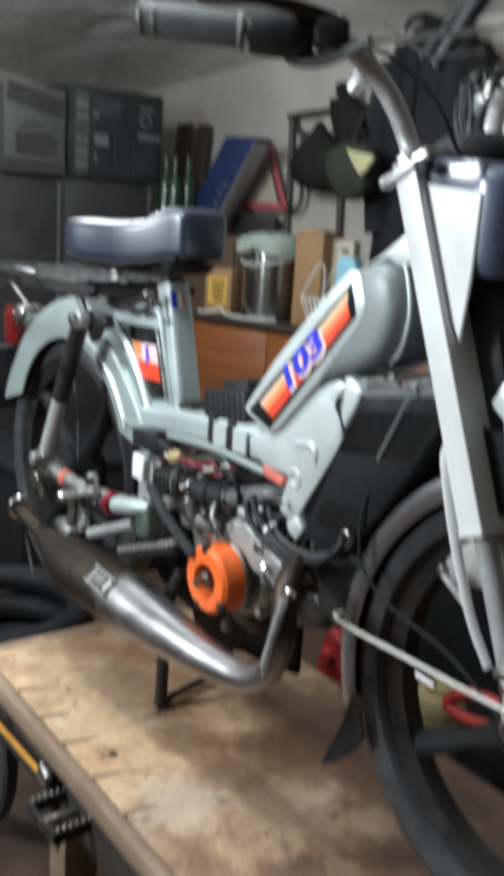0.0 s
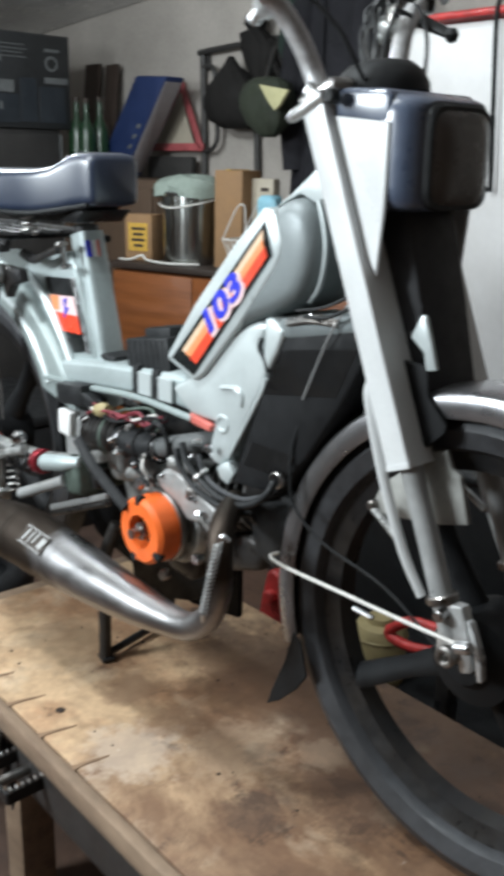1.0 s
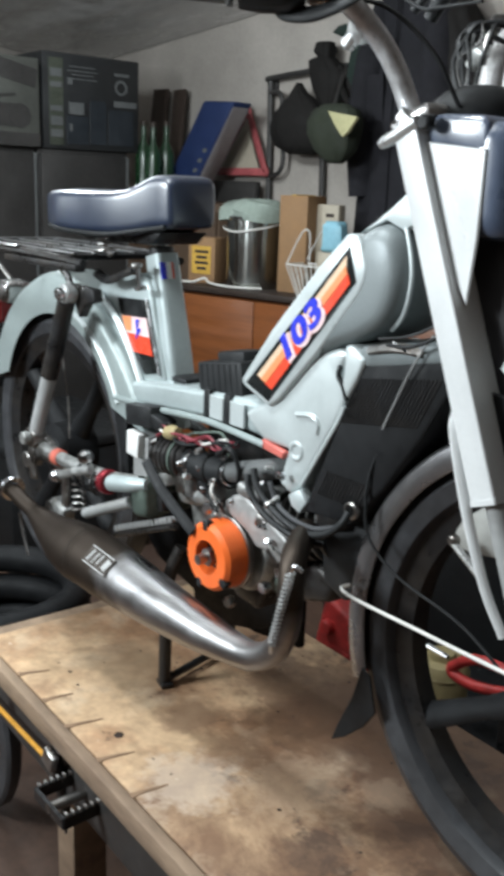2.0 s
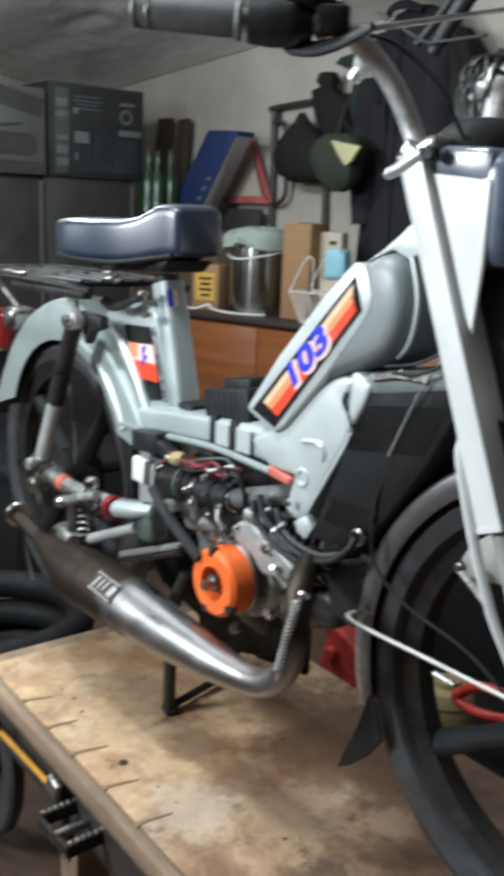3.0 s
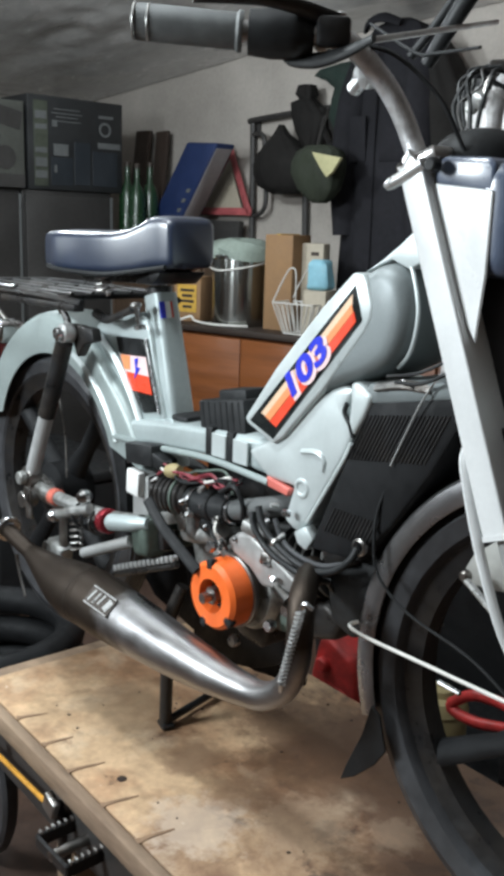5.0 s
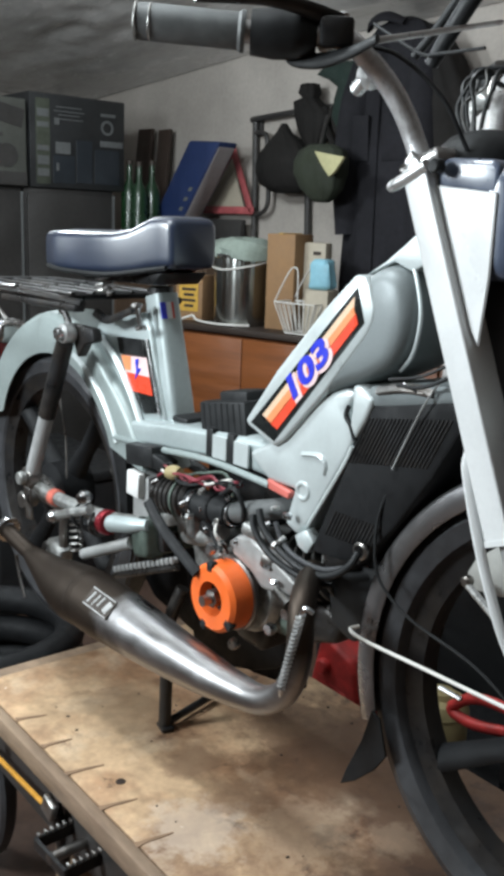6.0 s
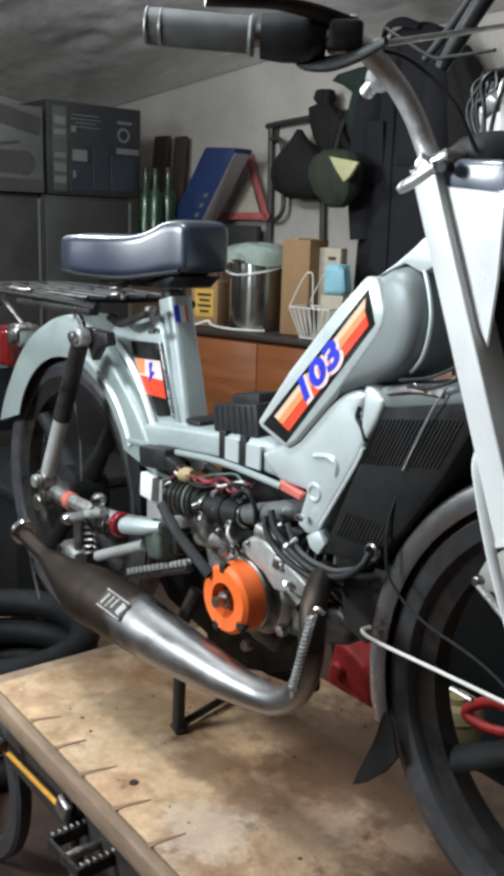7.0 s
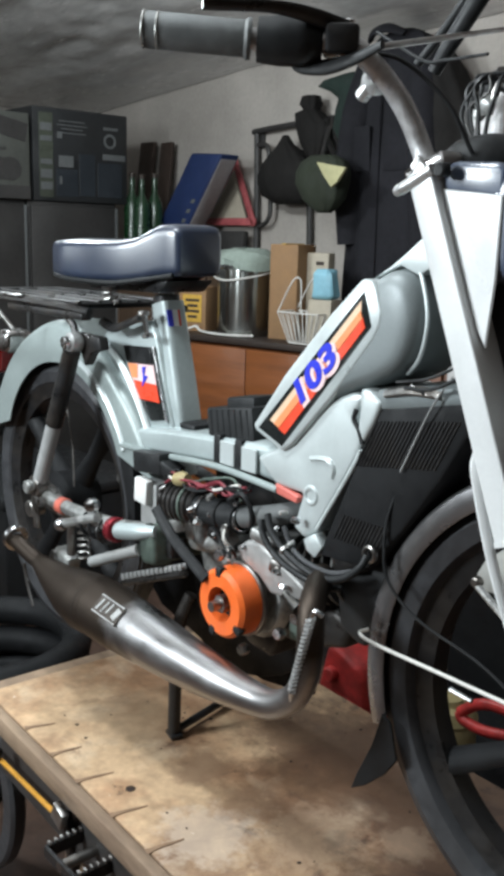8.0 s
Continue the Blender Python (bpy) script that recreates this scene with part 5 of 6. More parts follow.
part("speedometer_cable", sweep([(0.812, -0.058, 0.505), (0.806, -0.063, 0.475), (0.806, -0.066, 0.440), (0.816, -0.066, 0.400), (0.86, -0.06, 0.365), (0.95, -0.05, 0.335), (1.03, -0.05, 0.290)], 0.0018, 8, 6), BLACK, moped)
part("gear_cable", sweep([(0.890, -0.070, 0.655), (0.866, -0.068, 0.622), (0.846, -0.066, 0.585), (0.822, -0.064, 0.536)], 0.0011, 8, 4), GREY_PAINT, moped)
part("gear_cable", sweep([(0.91, -0.075, 0.66), (0.87, -0.078, 0.640), (0.83, -0.075, 0.636)], 0.0022, 8, 4), BLACK, moped)
part("gear_cable", sweep([(0.90, -0.06, 0.672), (0.86, -0.07, 0.650), (0.815, -0.072, 0.640)], 0.0018, 8, 4), BLACK, moped)
part("cable_end", block((0.022, 0.003, 0.003), at(0.848, -0.075, 0.636, 0, 20, 0), 0.001, 1), CHROME, moped)
part("hub_arm", rod((0.900, -0.045, 0.290), (0.930, -0.045, 0.288), 0.0032, 8), CHROME, moped)

# handlebar
for s in (-1, 1):
    bar = [(0.842, 0.068 * s, 0.862), (0.829, 0.070 * s, 0.890), (0.820, 0.080 * s, 0.919), (0.812, 0.094 * s, 0.943), (0.805, 0.110 * s, 0.961), (0.799, 0.126 * s, 0.975), (0.793, 0.144 * s, 0.986), (0.772, 0.166 * s, 0.991), (0.722, 0.213 * s, 0.993), (0.647, 0.298 * s, 0.996)]
    hb = part("handlebar", sweep(bar, 0.0112, 18, 5), PITTED_CHROME, moped, "chromed handlebar")
    g0, g1 = Vector((0.718, 0.216 * s, 0.993)), Vector((0.645, 0.300 * s, 1.0))
    axis = tuple(g1 - g0)
    half = (g1 - g0).length / 2
    grip = part("grip", lathe([(0.010, -half), (0.0200, -half), (0.0205, -half + 0.004), (0.0180, -half + 0.007), (0.0180, half - 0.005), (0.0165, half), (0.0, half)], (g0 + g1) / 2, axis, 28), GREY_RUBBER, hb, "grey-black rubber grip")
    for t in (0.04, 0.86, 0.99):
        part("grip_collar", ring_of(g0.lerp(g1, t), 0.012, 0.0188, 0.003, axis, 28, 0.001), STEEL, grip)
    part("switch_housing", sweep([(0.722, 0.211 * s, 0.993), (0.738, 0.194 * s, 0.992), (0.756, 0.176 * s, 0.991), (0.768, 0.163 * s, 0.990)], [0.022, 0.0245, 0.0235, 0.016], 16, 3), BLACK, hb)
    part("lever_bracket", block((0.046, 0.034, 0.028), at(0.783, 0.152 * s, 0.992, 0, 0, 40 * s), 0.005), BLACK_METAL, hb)
    if s < 0:
        part("lever_guard", sweep([(0.838, 0.150 * s, 0.982), (0.806, 0.155 * s, 0.972), (0.775, 0.162 * s, 0.967), (0.748, 0.172 * s, 0.970), (0.740, 0.174 * s, 0.982)], [0.006, 0.009, 0.011, 0.010, 0.009], 12, 5, flat=0.6), BLACK, hb)
    else:
        ball = part("lever_guard", sweep([(0.780, 0.140, 0.978), (0.808, 0.142, 0.964), (0.842, 0.142, 0.950)], [0.010, 0.0085, 0.0065], 10, 4, flat=0.7), BLACK, hb)
        part("lever_ball", lathe([(0, -0.009), (0.006, -0.007), (0.009, 0.0), (0.006, 0.007), (0, 0.009)], (0.846, 0.142, 0.948), (0, 0, 1), 16), BLACK, ball)
    part("brake_lever", sweep([(0.788, 0.152 * s, 1.003), (0.775, 0.190 * s, 1.012), (0.760, 0.225 * s, 1.016), (0.742, 0.258 * s, 1.015), (0.727, 0.286 * s, 1.015)], [0.010, 0.0085, 0.007, 0.0065, 0.008], 12, 5, flat=0.6), BLACK_METAL, hb)
    part("lever_screw", disc((0.790, 0.148 * s, 1.008), 0.006, 0.010, (0, 0, 1), 14), CHROME, hb)
    part("bar_clamp", block((0.026, 0.024, 0.020), at(0.786, 0.100 * s, 0.958, 20, 30, 0), 0.006), BRIGHT_ALLOY if s < 0 else ALLOY, hb)
    part("clamp_bolt", disc((0.776, 0.103 * s, 0.951), 0.008, 0.022, (0.6, 0, 0.5), 12), BRIGHT_ALLOY if s < 0 else ALLOY, hb)
    part("lever_cable", sweep([(0.79, 0.135 * s, 0.984), (0.825, 0.105 * s, 0.975), (0.862, 0.075 * s, 0.935), (0.880, 0.05 * s, 0.885)], 0.0024, 8, 6), BLACK, hb)
part("handlebar_brace", rod((0.790, -0.105, 0.992), (0.700, 0.24, 1.075), 0.0035, 8), STEEL, moped)

part("brake_hose", sweep([(0.640, 0.14, 1.025), (0.672, 0.142, 1.055), (0.712, 0.145, 1.100)], 0.0060, 10, 3), BLACK, moped)
part("brake_hose", sweep([(0.668, 0.14, 1.012), (0.694, 0.142, 1.048), (0.738, 0.145, 1.105)], [0.009, 0.011, 0.013], 12, 3), BLACK, moped)
part("front_hose", sweep([(0.565, 0.14, 1.075), (0.60, 0.14, 1.055), (0.66, 0.13, 1.025), (0.70, 0.12, 1.02), (0.78, 0.10, 1.015)], 0.0022, 8, 5), BLACK, moped)

# tangle of cables in front of the handlebar
tangle = random.Random(21)
for k, m in enumerate((BLACK, DARK_METAL, BLACK, STEEL, BLACK, DARK_METAL, BLACK, BLACK, BLACK)):
    x, z = 0.795 + 0.006 * (k % 4), 0.925 + 0.004 * (k % 3)
    pts = [(x + 0.02, 0.03, z - 0.030), (x + tangle.uniform(-0.012, 0.012), 0.05, z + 0.010), (x + tangle.uniform(-0.014, 0.016), 0.06, z + 0.032 + tangle.uniform(-0.010, 0.010)),
           (x + tangle.uniform(-0.008, 0.018), 0.07, z + 0.052), (x + 0.014 + tangle.uniform(-0.012, 0.012), 0.09, z + 0.046 + tangle.uniform(-0.012, 0.012))]
    part("handlebar_cable", sweep(pts, 0.0026 if m is BLACK else 0.0015, 7, 6), m, moped)

# ---- furniture and clutter round the bench ----
def cupboard():
    """The dark steel cupboards along the left wall, doors facing the bench."""
    def unit(y0, y1, label):
        w = y1 - y0
        root = empty("cupboard", at(-2.0, (y0 + y1) / 2, 0))
        tagged(root, label, "cupboard", group="cupboards along the wall")
        part("carcass", block((0.58, w - 0.004, 1.32), at(-0.31, 0, 0.66), 0.006), DARK_METAL, root)
        door = part("door", block((0.018, w - 0.02, 1.26), at(-0.010, 0, 0.67), 0.004), DARK_METAL, root)
        part("handle", block((0.016, 0.014, 0.14), at(0.006, w * 0.38, 0.72), 0.005), STEEL, door)
        part("door_edge", block((0.006, 0.010, 1.26), at(0.001, w / 2 - 0.012, 0.67), 0.001, 1), PRINT, door, "bright worn door edge")
        return root

    unit(0.06, 0.50, "tall dark grey steel cupboard with a worn door edge")
    unit(0.505, 0.932, "tall dark grey steel cupboard with a bright worn edge")
    unit(0.937, 1.36, "tall dark grey steel cupboard below a printed carton")


cupboard()


def printed_carton():
    root = empty("printed_carton", at(-2.0, 1.185, 1.32))
    tagged(root, "dark printed carton with pale labels on the cupboard", "carton")
    dark = material("dark_printed_card", (0.020, 0.021, 0.022), 0.5, 0.0, 0.25, 9)
    dark_blue = material("slate_printed_card", (0.022, 0.027, 0.033), 0.5, 0.0, 0.25, 14)
    part("box", block((0.32, 0.445, 0.365), at(-0.165, 0, 0.183), 0.004), dark, root)

    def label(y, z, w, h, m, name="print_panel", x=0.0):
        part(name, block((0.002, w, h), at(-0.0040 + x, y, z), 0.0005, 1), m, root)

    # a strip of small pictures down one side, print and panels over the rest
    label(-0.165, 0.18, 0.062, 0.33, PRINT_GREEN)
    for z, h, m in ((0.29, 0.03, PRINT), (0.245, 0.02, PRINT), (0.21, 0.026, PRINT_GREEN), (0.155, 0.020, PRINT), (0.108, 0.034, PRINT), (0.06, 0.03, PRINT)):
        label(-0.165, z, 0.052, h, m, x=0.0016)
    for z, w in ((0.318, 0.12), (0.302, 0.14), (0.288, 0.10), (0.272, 0.13)):
        label(-0.045, z, w, 0.004, PRINT)
    label(-0.103, 0.262, 0.022, 0.026, PRINT, x=0.0016)
    label(-0.075, 0.160, 0.068, 0.046, PRINT, x=0.0016)
    label(0.155, 0.190, 0.110, 0.024, PRINT, x=0.0016)
    part("ring_mark", ring_of((-0.003, 0.135, 0.255), 0.020, 0.030, 0.002, (1, 0, 0), 28, 0.0005), PRINT, root)
    label(0.14, 0.305, 0.07, 0.012, PRINT)
    for y, z, w, h in ((-0.07, 0.075, 0.10, 0.11), (0.025, 0.11, 0.075, 0.17), (0.135, 0.095, 0.12, 0.14)):
        label(y, z, w, h, dark_blue)
    label(-0.10, 0.085, 0.012, 0.03, PRINT, x=0.0016)


printed_carton()


def picture_carton():
    """The carton with a bold two-tone printed shape."""
    root = empty("picture_carton", at(-1.985, 0.810, 1.32))
    tagged(root, "grey carton with a bold dark printed shape, on the cupboard", "carton")
    grey = material("grey_green_card", (0.075, 0.077, 0.068), 0.6, 0.0, 0.2, 10)
    part("box", block((0.30, 0.26, 0.33), at(-0.155, 0, 0.166), 0.004), grey, root)
    dark = DARK_METAL
    part("print_shape", block((0.002, 0.13, 0.085), at(-0.004, -0.02, 0.115), 0.0005, 1), dark, root)
    part("print_shape", lathe([(0, -0.001), (0.045, -0.001), (0.045, 0.001), (0, 0.001)], (-0.0022, 0.045, 0.115), (1, 0, 0), 24), dark, root)
    part("print_shape", block((0.002, 0.24, 0.07), at(-0.004, 0.0, 0.28, -12, 0, 0), 0.0005, 1), dark, root)
    part("print_shape", block((0.002, 0.26, 0.05), at(-0.004, 0.0, 0.028), 0.0005, 1), dark, root)
    part("print_line", block((0.002, 0.10, 0.012), at(-0.004, -0.02, 0.185, 8, 0, 0), 0.0005, 1), dark, root)


picture_carton()


def tan_cabinet():
    root = empty("wooden_cabinet", at(-1.98, 1.575, 0))
    tagged(root, "plain tan wooden cabinet against the wall", "cabinet")
    part("carcass", block((1.23, 0.42, 1.13), at(0, 0, 0.565), 0.004), BROWN_PANEL, root)
    for s in (-1, 1):
        d = part("door", block((0.60, 0.016, 1.06), at(0.306 * s, -0.218, 0.57), 0.004), BROWN_PANEL, root)
        part("knob", lathe([(0, 0.0), (0.006, 0.0), (0.006, 0.012), (0.014, 0.018), (0.012, 0.026), (0, 0.028)], (0.03 * s, -0.226, 0.60), (0, -1, 0), 16), DARK_BROWN, d)


tan_cabinet()


def bottle(place, h, r):
    ob = part("bottle", lathe([(0, 0), (r, 0.004), (r, h * 0.58), (r * 0.8, h * 0.68), (r * 0.34, h * 0.78), (r * 0.32, h), (0, h)], (0, 0, 0), (0, 0, 1), 24), GREEN)
    ob.location = place
    part("cap", disc((0, 0, h + 0.006), r * 0.38, 0.02, (0, 0, 1), 16), DARK_BROWN, ob)
    return tagged(ob, "dark green glass bottle on the cabinet", "bottle", group="green bottles")


bottle((-2.015, 1.44, 1.13), 0.31, 0.037)
bottle((-1.925, 1.43, 1.13), 0.30, 0.035)
bottle((-1.945, 1.51, 1.13), 0.31, 0.036)
for x, h, lean in ((-2.353, 0.50, 1), (-2.18, 0.49, -1)):
    ob = part("board_offcut", block((0.118 if x < -2.3 else 0.092, 0.018, h), at(0, 0, h / 2), 0.004), DARK_BROWN)
    ob.matrix_world = at(x, 1.70, 1.13, -6, lean, 0)
    tagged(ob, "dark brown board offcut leaning on the wall", "board", group="board offcuts")

# a slumped blue carton, leaning over to one side
shear = Matrix(((1, 0, 0.80, 0), (0, 1, 0, 0), (-0.06, 0, 1, 0), (0, 0, 0, 1)))
carton = part("leaning_carton", block((0.205, 0.10, 0.385), shear @ at(0.005, 0, 0.194), 0.010, 3), BLUE_BOX)
carton.location = (-1.950, 1.60, 1.142)
tagged(carton, "slumped blue and white carton leaning sideways on the cabinet", "carton")
part("white_side", block((0.004, 0.080, 0.35), shear @ at(0.1085, 0, 0.192), 0.001, 1), material("dingy_white_card", (0.33, 0.30, 0.30), 0.6, 0.0, 0.2, 12), carton, "dingy white carton side")
for z, h in ((0.20, 0.016), (0.16, 0.016), (0.12, 0.016), (0.075, 0.026)):
    part("print_bar", block((0.024, 0.003, h), shear @ at(0.070, -0.051, z), 0.0005, 1), PRINT, carton)


def warning_triangle():
    root = empty("warning_triangle", at(-1.745, 1.735, 1.13, -4, 0, 0))
    tagged(root, "faded red and clear warning triangle behind the carton", "warning triangle")
    pink = material("faded_red_reflector", (0.42, 0.10, 0.105), 0.45, 0.0, 0.4, 40, 0.2)
    a, b, c = Vector((-0.16, 0, 0.13)), Vector((0.19, 0, 0.13)), Vector((0.04, 0, 0.385))
    for p, q in ((a, b), (b, c), (c, a)):
        d = (q - p)
        m = Matrix.Translation((p + q) / 2) @ Matrix.Rotation(-math.atan2(d.z, d.x), 4, "Y")
        part("arm", block((d.length + 0.03, 0.010, 0.032), m, 0.004), pink, root)
    part("backing", plate([(-0.11, 0.145), (0.14, 0.145), (0.035, 0.335)], 0.002, 0.006, 0.0), BEIGE, root)
    part("base", block((0.30, 0.03, 0.09), at(0, 0, 0.046), 0.004), DARK_METAL, root)


warning_triangle()

# ---- sideboard and what stands on it ----
SB = at(-1.31, 1.105, 0, 0, 0, 12)


def sideboard():
    root = empty("sideboard", SB)
    tagged(root, "orange-brown varnished wooden sideboard against the wall", "sideboard")
    L, dp_, h = 1.15, 0.40, 0.85
    part("carcass", block((L - 0.02, dp_ - 0.02, h - 0.05), at(L / 2, dp_ / 2 + 0.01, (h - 0.05) / 2 + 0.02), 0.004), DARK_WOOD, root)
    part("worktop", block((L, dp_, 0.022), at(L / 2, dp_ / 2, h - 0.011), 0.005), DARK_BROWN, root, "dark edged top")
    for k in range(3):
        x = 0.02 + (L - 0.04) * (k + 0.5) / 3
        d = part("door", block(((L - 0.04) / 3 - 0.004, 0.018, 0.745), at(x, 0.010, 0.445), 0.002), DARK_WOOD, root)
        part("knob", lathe([(0, 0.0), (0.006, 0.0), (0.006, 0.012), (0.014, 0.018), (0.012, 0.026), (0, 0.028)], (x + 0.13, 0.002, 0.45), (0, -1, 0), 16), BLACK_METAL, d)
    part("plinth", block((L - 0.03, dp_ - 0.05, 0.06), at(L / 2, dp_ / 2, 0.03), 0.003), DARK_BROWN, root)


sideboard()


def on_board(x, y):
    return SB @ Vector((x, y, 0.85))


def placed(ob, x, y, turn=0):
    p = on_board(x, y)
    ob.matrix_world = at(p.x, p.y, p.z, 0, 0, 12 + turn)
    return ob


yb = placed(part("food_box", block((0.115, 0.08, 0.165), at(0, 0, 0.083), 0.003), CARD), 0.075, 0.115, 8)
tagged(yb, "brown carton with a yellow printed front", "box")
part("print_field", block((0.082, 0.003, 0.10), at(0, -0.041, 0.085), 0.0005, 1), YELLOW, yb, "worn yellow print")
for z, w in ((0.115, 0.06), (0.095, 0.045), (0.075, 0.058), (0.055, 0.04)):
    part("print_bar", block((w, 0.003, 0.010), at(0.002, -0.0425, z), 0.0005, 1), DARK_BROWN, yb)

pot = placed(part("steel_pot", lathe([(0, 0.0), (0.098, 0.0), (0.103, 0.008), (0.103, 0.235), (0.108, 0.242), (0.108, 0.25), (0.098, 0.25), (0.096, 0.02), (0, 0.012)], (0, 0, 0), (0, 0, 1), 56), POT_STEEL), 0.268, 0.150)
tagged(pot, "tall dull stainless steel pot with a cloth over it", "pot")
part("rim", lathe([(0.104, 0.238), (0.110, 0.240), (0.111, 0.247), (0.106, 0.251)], (0, 0, 0), (0, 0, 1), 56), CHROME, pot)
part("bail_handle", sweep([(-0.108, 0, 0.22), (-0.09, -0.068, 0.206), (0.0, -0.112, 0.196), (0.09, -0.068, 0.212), (0.108, 0, 0.225)], 0.003, 8, 6), CABLE_WHITE, pot)
bm = bmesh.new()
for j in range(9):
    r = 0.118 * math.cos(j / 8 * math.pi / 2) ** 0.55 if j < 8 else 0.004
    ring = []
    for a in np.linspace(0, 2 * math.pi, 40, endpoint=False):
        w = 1 + 0.09 * math.sin(5 * a + j) * (1 - j / 9)
        ring.append(bm.verts.new((r * w * math.cos(a) * 1.08, r * w * math.sin(a) * 0.95, 0.252 - 0.018 * (j == 0) + 0.052 * math.sin(j / 8 * math.pi / 2) + 0.006 * math.sin(3 * a + j))))
    if j:
        for k in range(40):
            bm.faces.new((prev[k], prev[(k + 1) % 40], ring[(k + 1) % 40], ring[k]))
    prev = ring
bm.faces.new(prev)
cloth = placed(part("folded_cloth", bm, GREY_GREEN), 0.264, 0.150)
tagged(cloth, "grey-green crumpled cloth lying on the steel pot", "cloth")
lead = part("white_lead", sweep([SB @ Vector(q) for q in ((0.03, 0.03, 0.857), (0.09, 0.02, 0.860), (0.13, 0.04, 0.875), (0.16, 0.03, 0.862), (0.24, 0.03, 0.856), (0.32, 0.05, 0.856), (0.36, 0.08, 0.856))], 0.0042, 8, 6), CABLE_WHITE)
tagged(lead, "loose white electric lead on the sideboard", "cable")

cb = placed(part("upright_carton", block((0.112, 0.12, 0.325), at(0, 0, 0.163), 0.003), CARD), 0.466, 0.16, 3)
tagged(cb, "tall plain brown cardboard box", "box")
part("tape", block((0.018, 0.124, 0.004), at(0, 0, 0.3265), 0.001, 1), YELLOW, cb)
wp = placed(part("white_packet", block((0.085, 0.05, 0.30), at(0, 0, 0.15), 0.006), BEIGE), 0.562, 0.19, 5)
tagged(wp, "off-white paper packet with a small print", "packet")
part("print_bar", block((0.03, 0.003, 0.012), at(0.01, -0.0255, 0.265), 0.0005, 1), DARK_BROWN, wp)
bm = block((0.085, 0.06, 0.10), at(0, 0, 0.05), 0.020, 5)
for v in bm.verts:
    v.co.x *= 1 + 0.5 * noise.noise((v.co.x * 60, v.co.y * 30, v.co.z * 18))
    v.co.y *= 1 + 0.5 * noise.noise((v.co.x * 50 + 5, v.co.y * 30, v.co.z * 18))
bag = part("blue_bag", bm, PALE_BLUE)
bag.matrix_world = at(*on_board(0.650, 0.085)[:2], 1.0, 0, 0, 10)
tagged(bag, "pale blue plastic bag on a paper pack", "bag")
stack = placed(part("paper_pack", block((0.085, 0.08, 0.15), at(-0.015, 0, 0.075), 0.002), BEIGE), 0.668, 0.085, 6)
tagged(stack, "beige paper pack standing on the sideboard", "paper pack")


def wire_basket():
    root = empty("wire_basket", at(*on_board(0.600, 0.060)[:2], 0.85, 0, 0, 8))
    tagged(root, "white wire basket with an upright handle", "basket")
    top, low, h = (0.085, 0.052), (0.048, 0.034), 0.105
    for (a, b), z in ((top, h), (low, 0.004)):
        part("rim", sweep([(-a, -b, z), (a, -b, z), (a, b, z), (-a, b, z), (-a, -b, z)], 0.0026, 6, 1), CABLE_WHITE, root)
    for k in range(9):
        t = -1 + 2 * k / 8
        for s in (-1, 1):
            part("wire", rod((top[0] * t, top[1] * s, h), (low[0] * t, low[1] * s, 0.004), 0.0019, 6), CABLE_WHITE, root)
    for k in range(4):
        t = -1 + 2 * (k + 0.5) / 4
        for s in (-1, 1):
            part("wire", rod((top[0] * s, top[1] * t, h), (low[0] * s, low[1] * t, 0.004), 0.0019, 6), CABLE_WHITE, root)
    for y in (-0.05, 0.05):
        part("handle", sweep([(-0.085, y, h), (-0.05, y, 0.17), (-0.02, y, 0.215), (0.0, y, 0.22), (0.01, y, 0.20), (0.012, y, h)], 0.0024, 6, 3), CABLE_WHITE, root)


wire_basket()


# ---- things hanging on the back wall ----
def tube_rack():
    root = empty("wall_rack", at(0, 0, 0))
    tagged(root, "dark bent steel tube rack fixed to the wall", "rack")
    y = 1.775
    part("post", sweep([(-1.566, y, 1.15), (-1.570, y, 1.40), (-1.578, y, 1.64)], 0.013, 10, 2), DARK_METAL, root)
    part("arm", sweep([(-1.60, y, 1.628), (-1.52, y - 0.01, 1.632), (-1.29, y - 0.01, 1.643), (-1.12, y, 1.65)], 0.012, 10, 3), DARK_METAL, root)
    part("loop", sweep([(-1.57, y, 1.575), (-1.53, y - 0.02, 1.572), (-1.475, y - 0.03, 1.56), (-1.462, y - 0.03, 1.49), (-1.448, y - 0.03, 1.32), (-1.465, y - 0.03, 1.265), (-1.52, y - 0.02, 1.245), (-1.57, y, 1.25)], 0.010, 10, 5), DARK_METAL, root)
    part("strut", rod((-1.262, y, 1.65), (-1.238, y, 1.15), 0.013, 10), DARK_METAL, root)
    part("peg", sweep([(-1.13, 1.775, 1.65), (-1.08, 1.70, 1.60), (-0.93, 1.52, 1.47)], 0.009, 8, 3), DARK_METAL, root)
    for x in (-1.573, -1.256):
        part("wall_plate", block((0.05, 0.012, 0.07), at(x, 1.792, 1.60), 0.003), DARK_METAL, root)


tube_rack()


def soft_lump(name, rings, mat, folds, depth, label, category):
    """A hanging cloth thing: rings of (z, x_left, x_right, thickness) with folds, hung against the wall."""
    bm = bmesh.new()
    layers = []
    for i, (z, x0, x1, t) in enumerate(rings):
        ring = []
        for a in np.linspace(0, 2 * math.pi, 64, endpoint=False):
            c, s = math.cos(a), math.sin(a)
            w = 1 + 0.10 * noise.noise((4 * c, 4 * s, z * 6)) + folds * math.sin(7 * a + 2.2 * math.sin(3 * z + a))
            ring.append(Vector(((x0 + x1) / 2 + (x1 - x0) / 2 * w * math.copysign(abs(c) ** 0.75, c), depth + t * w * math.copysign(abs(s) ** 0.8, s), z)))
        layers.append(ring)
    skin(bm, layers)
    return tagged(part(name, bm, mat, sharp=70), label, category)


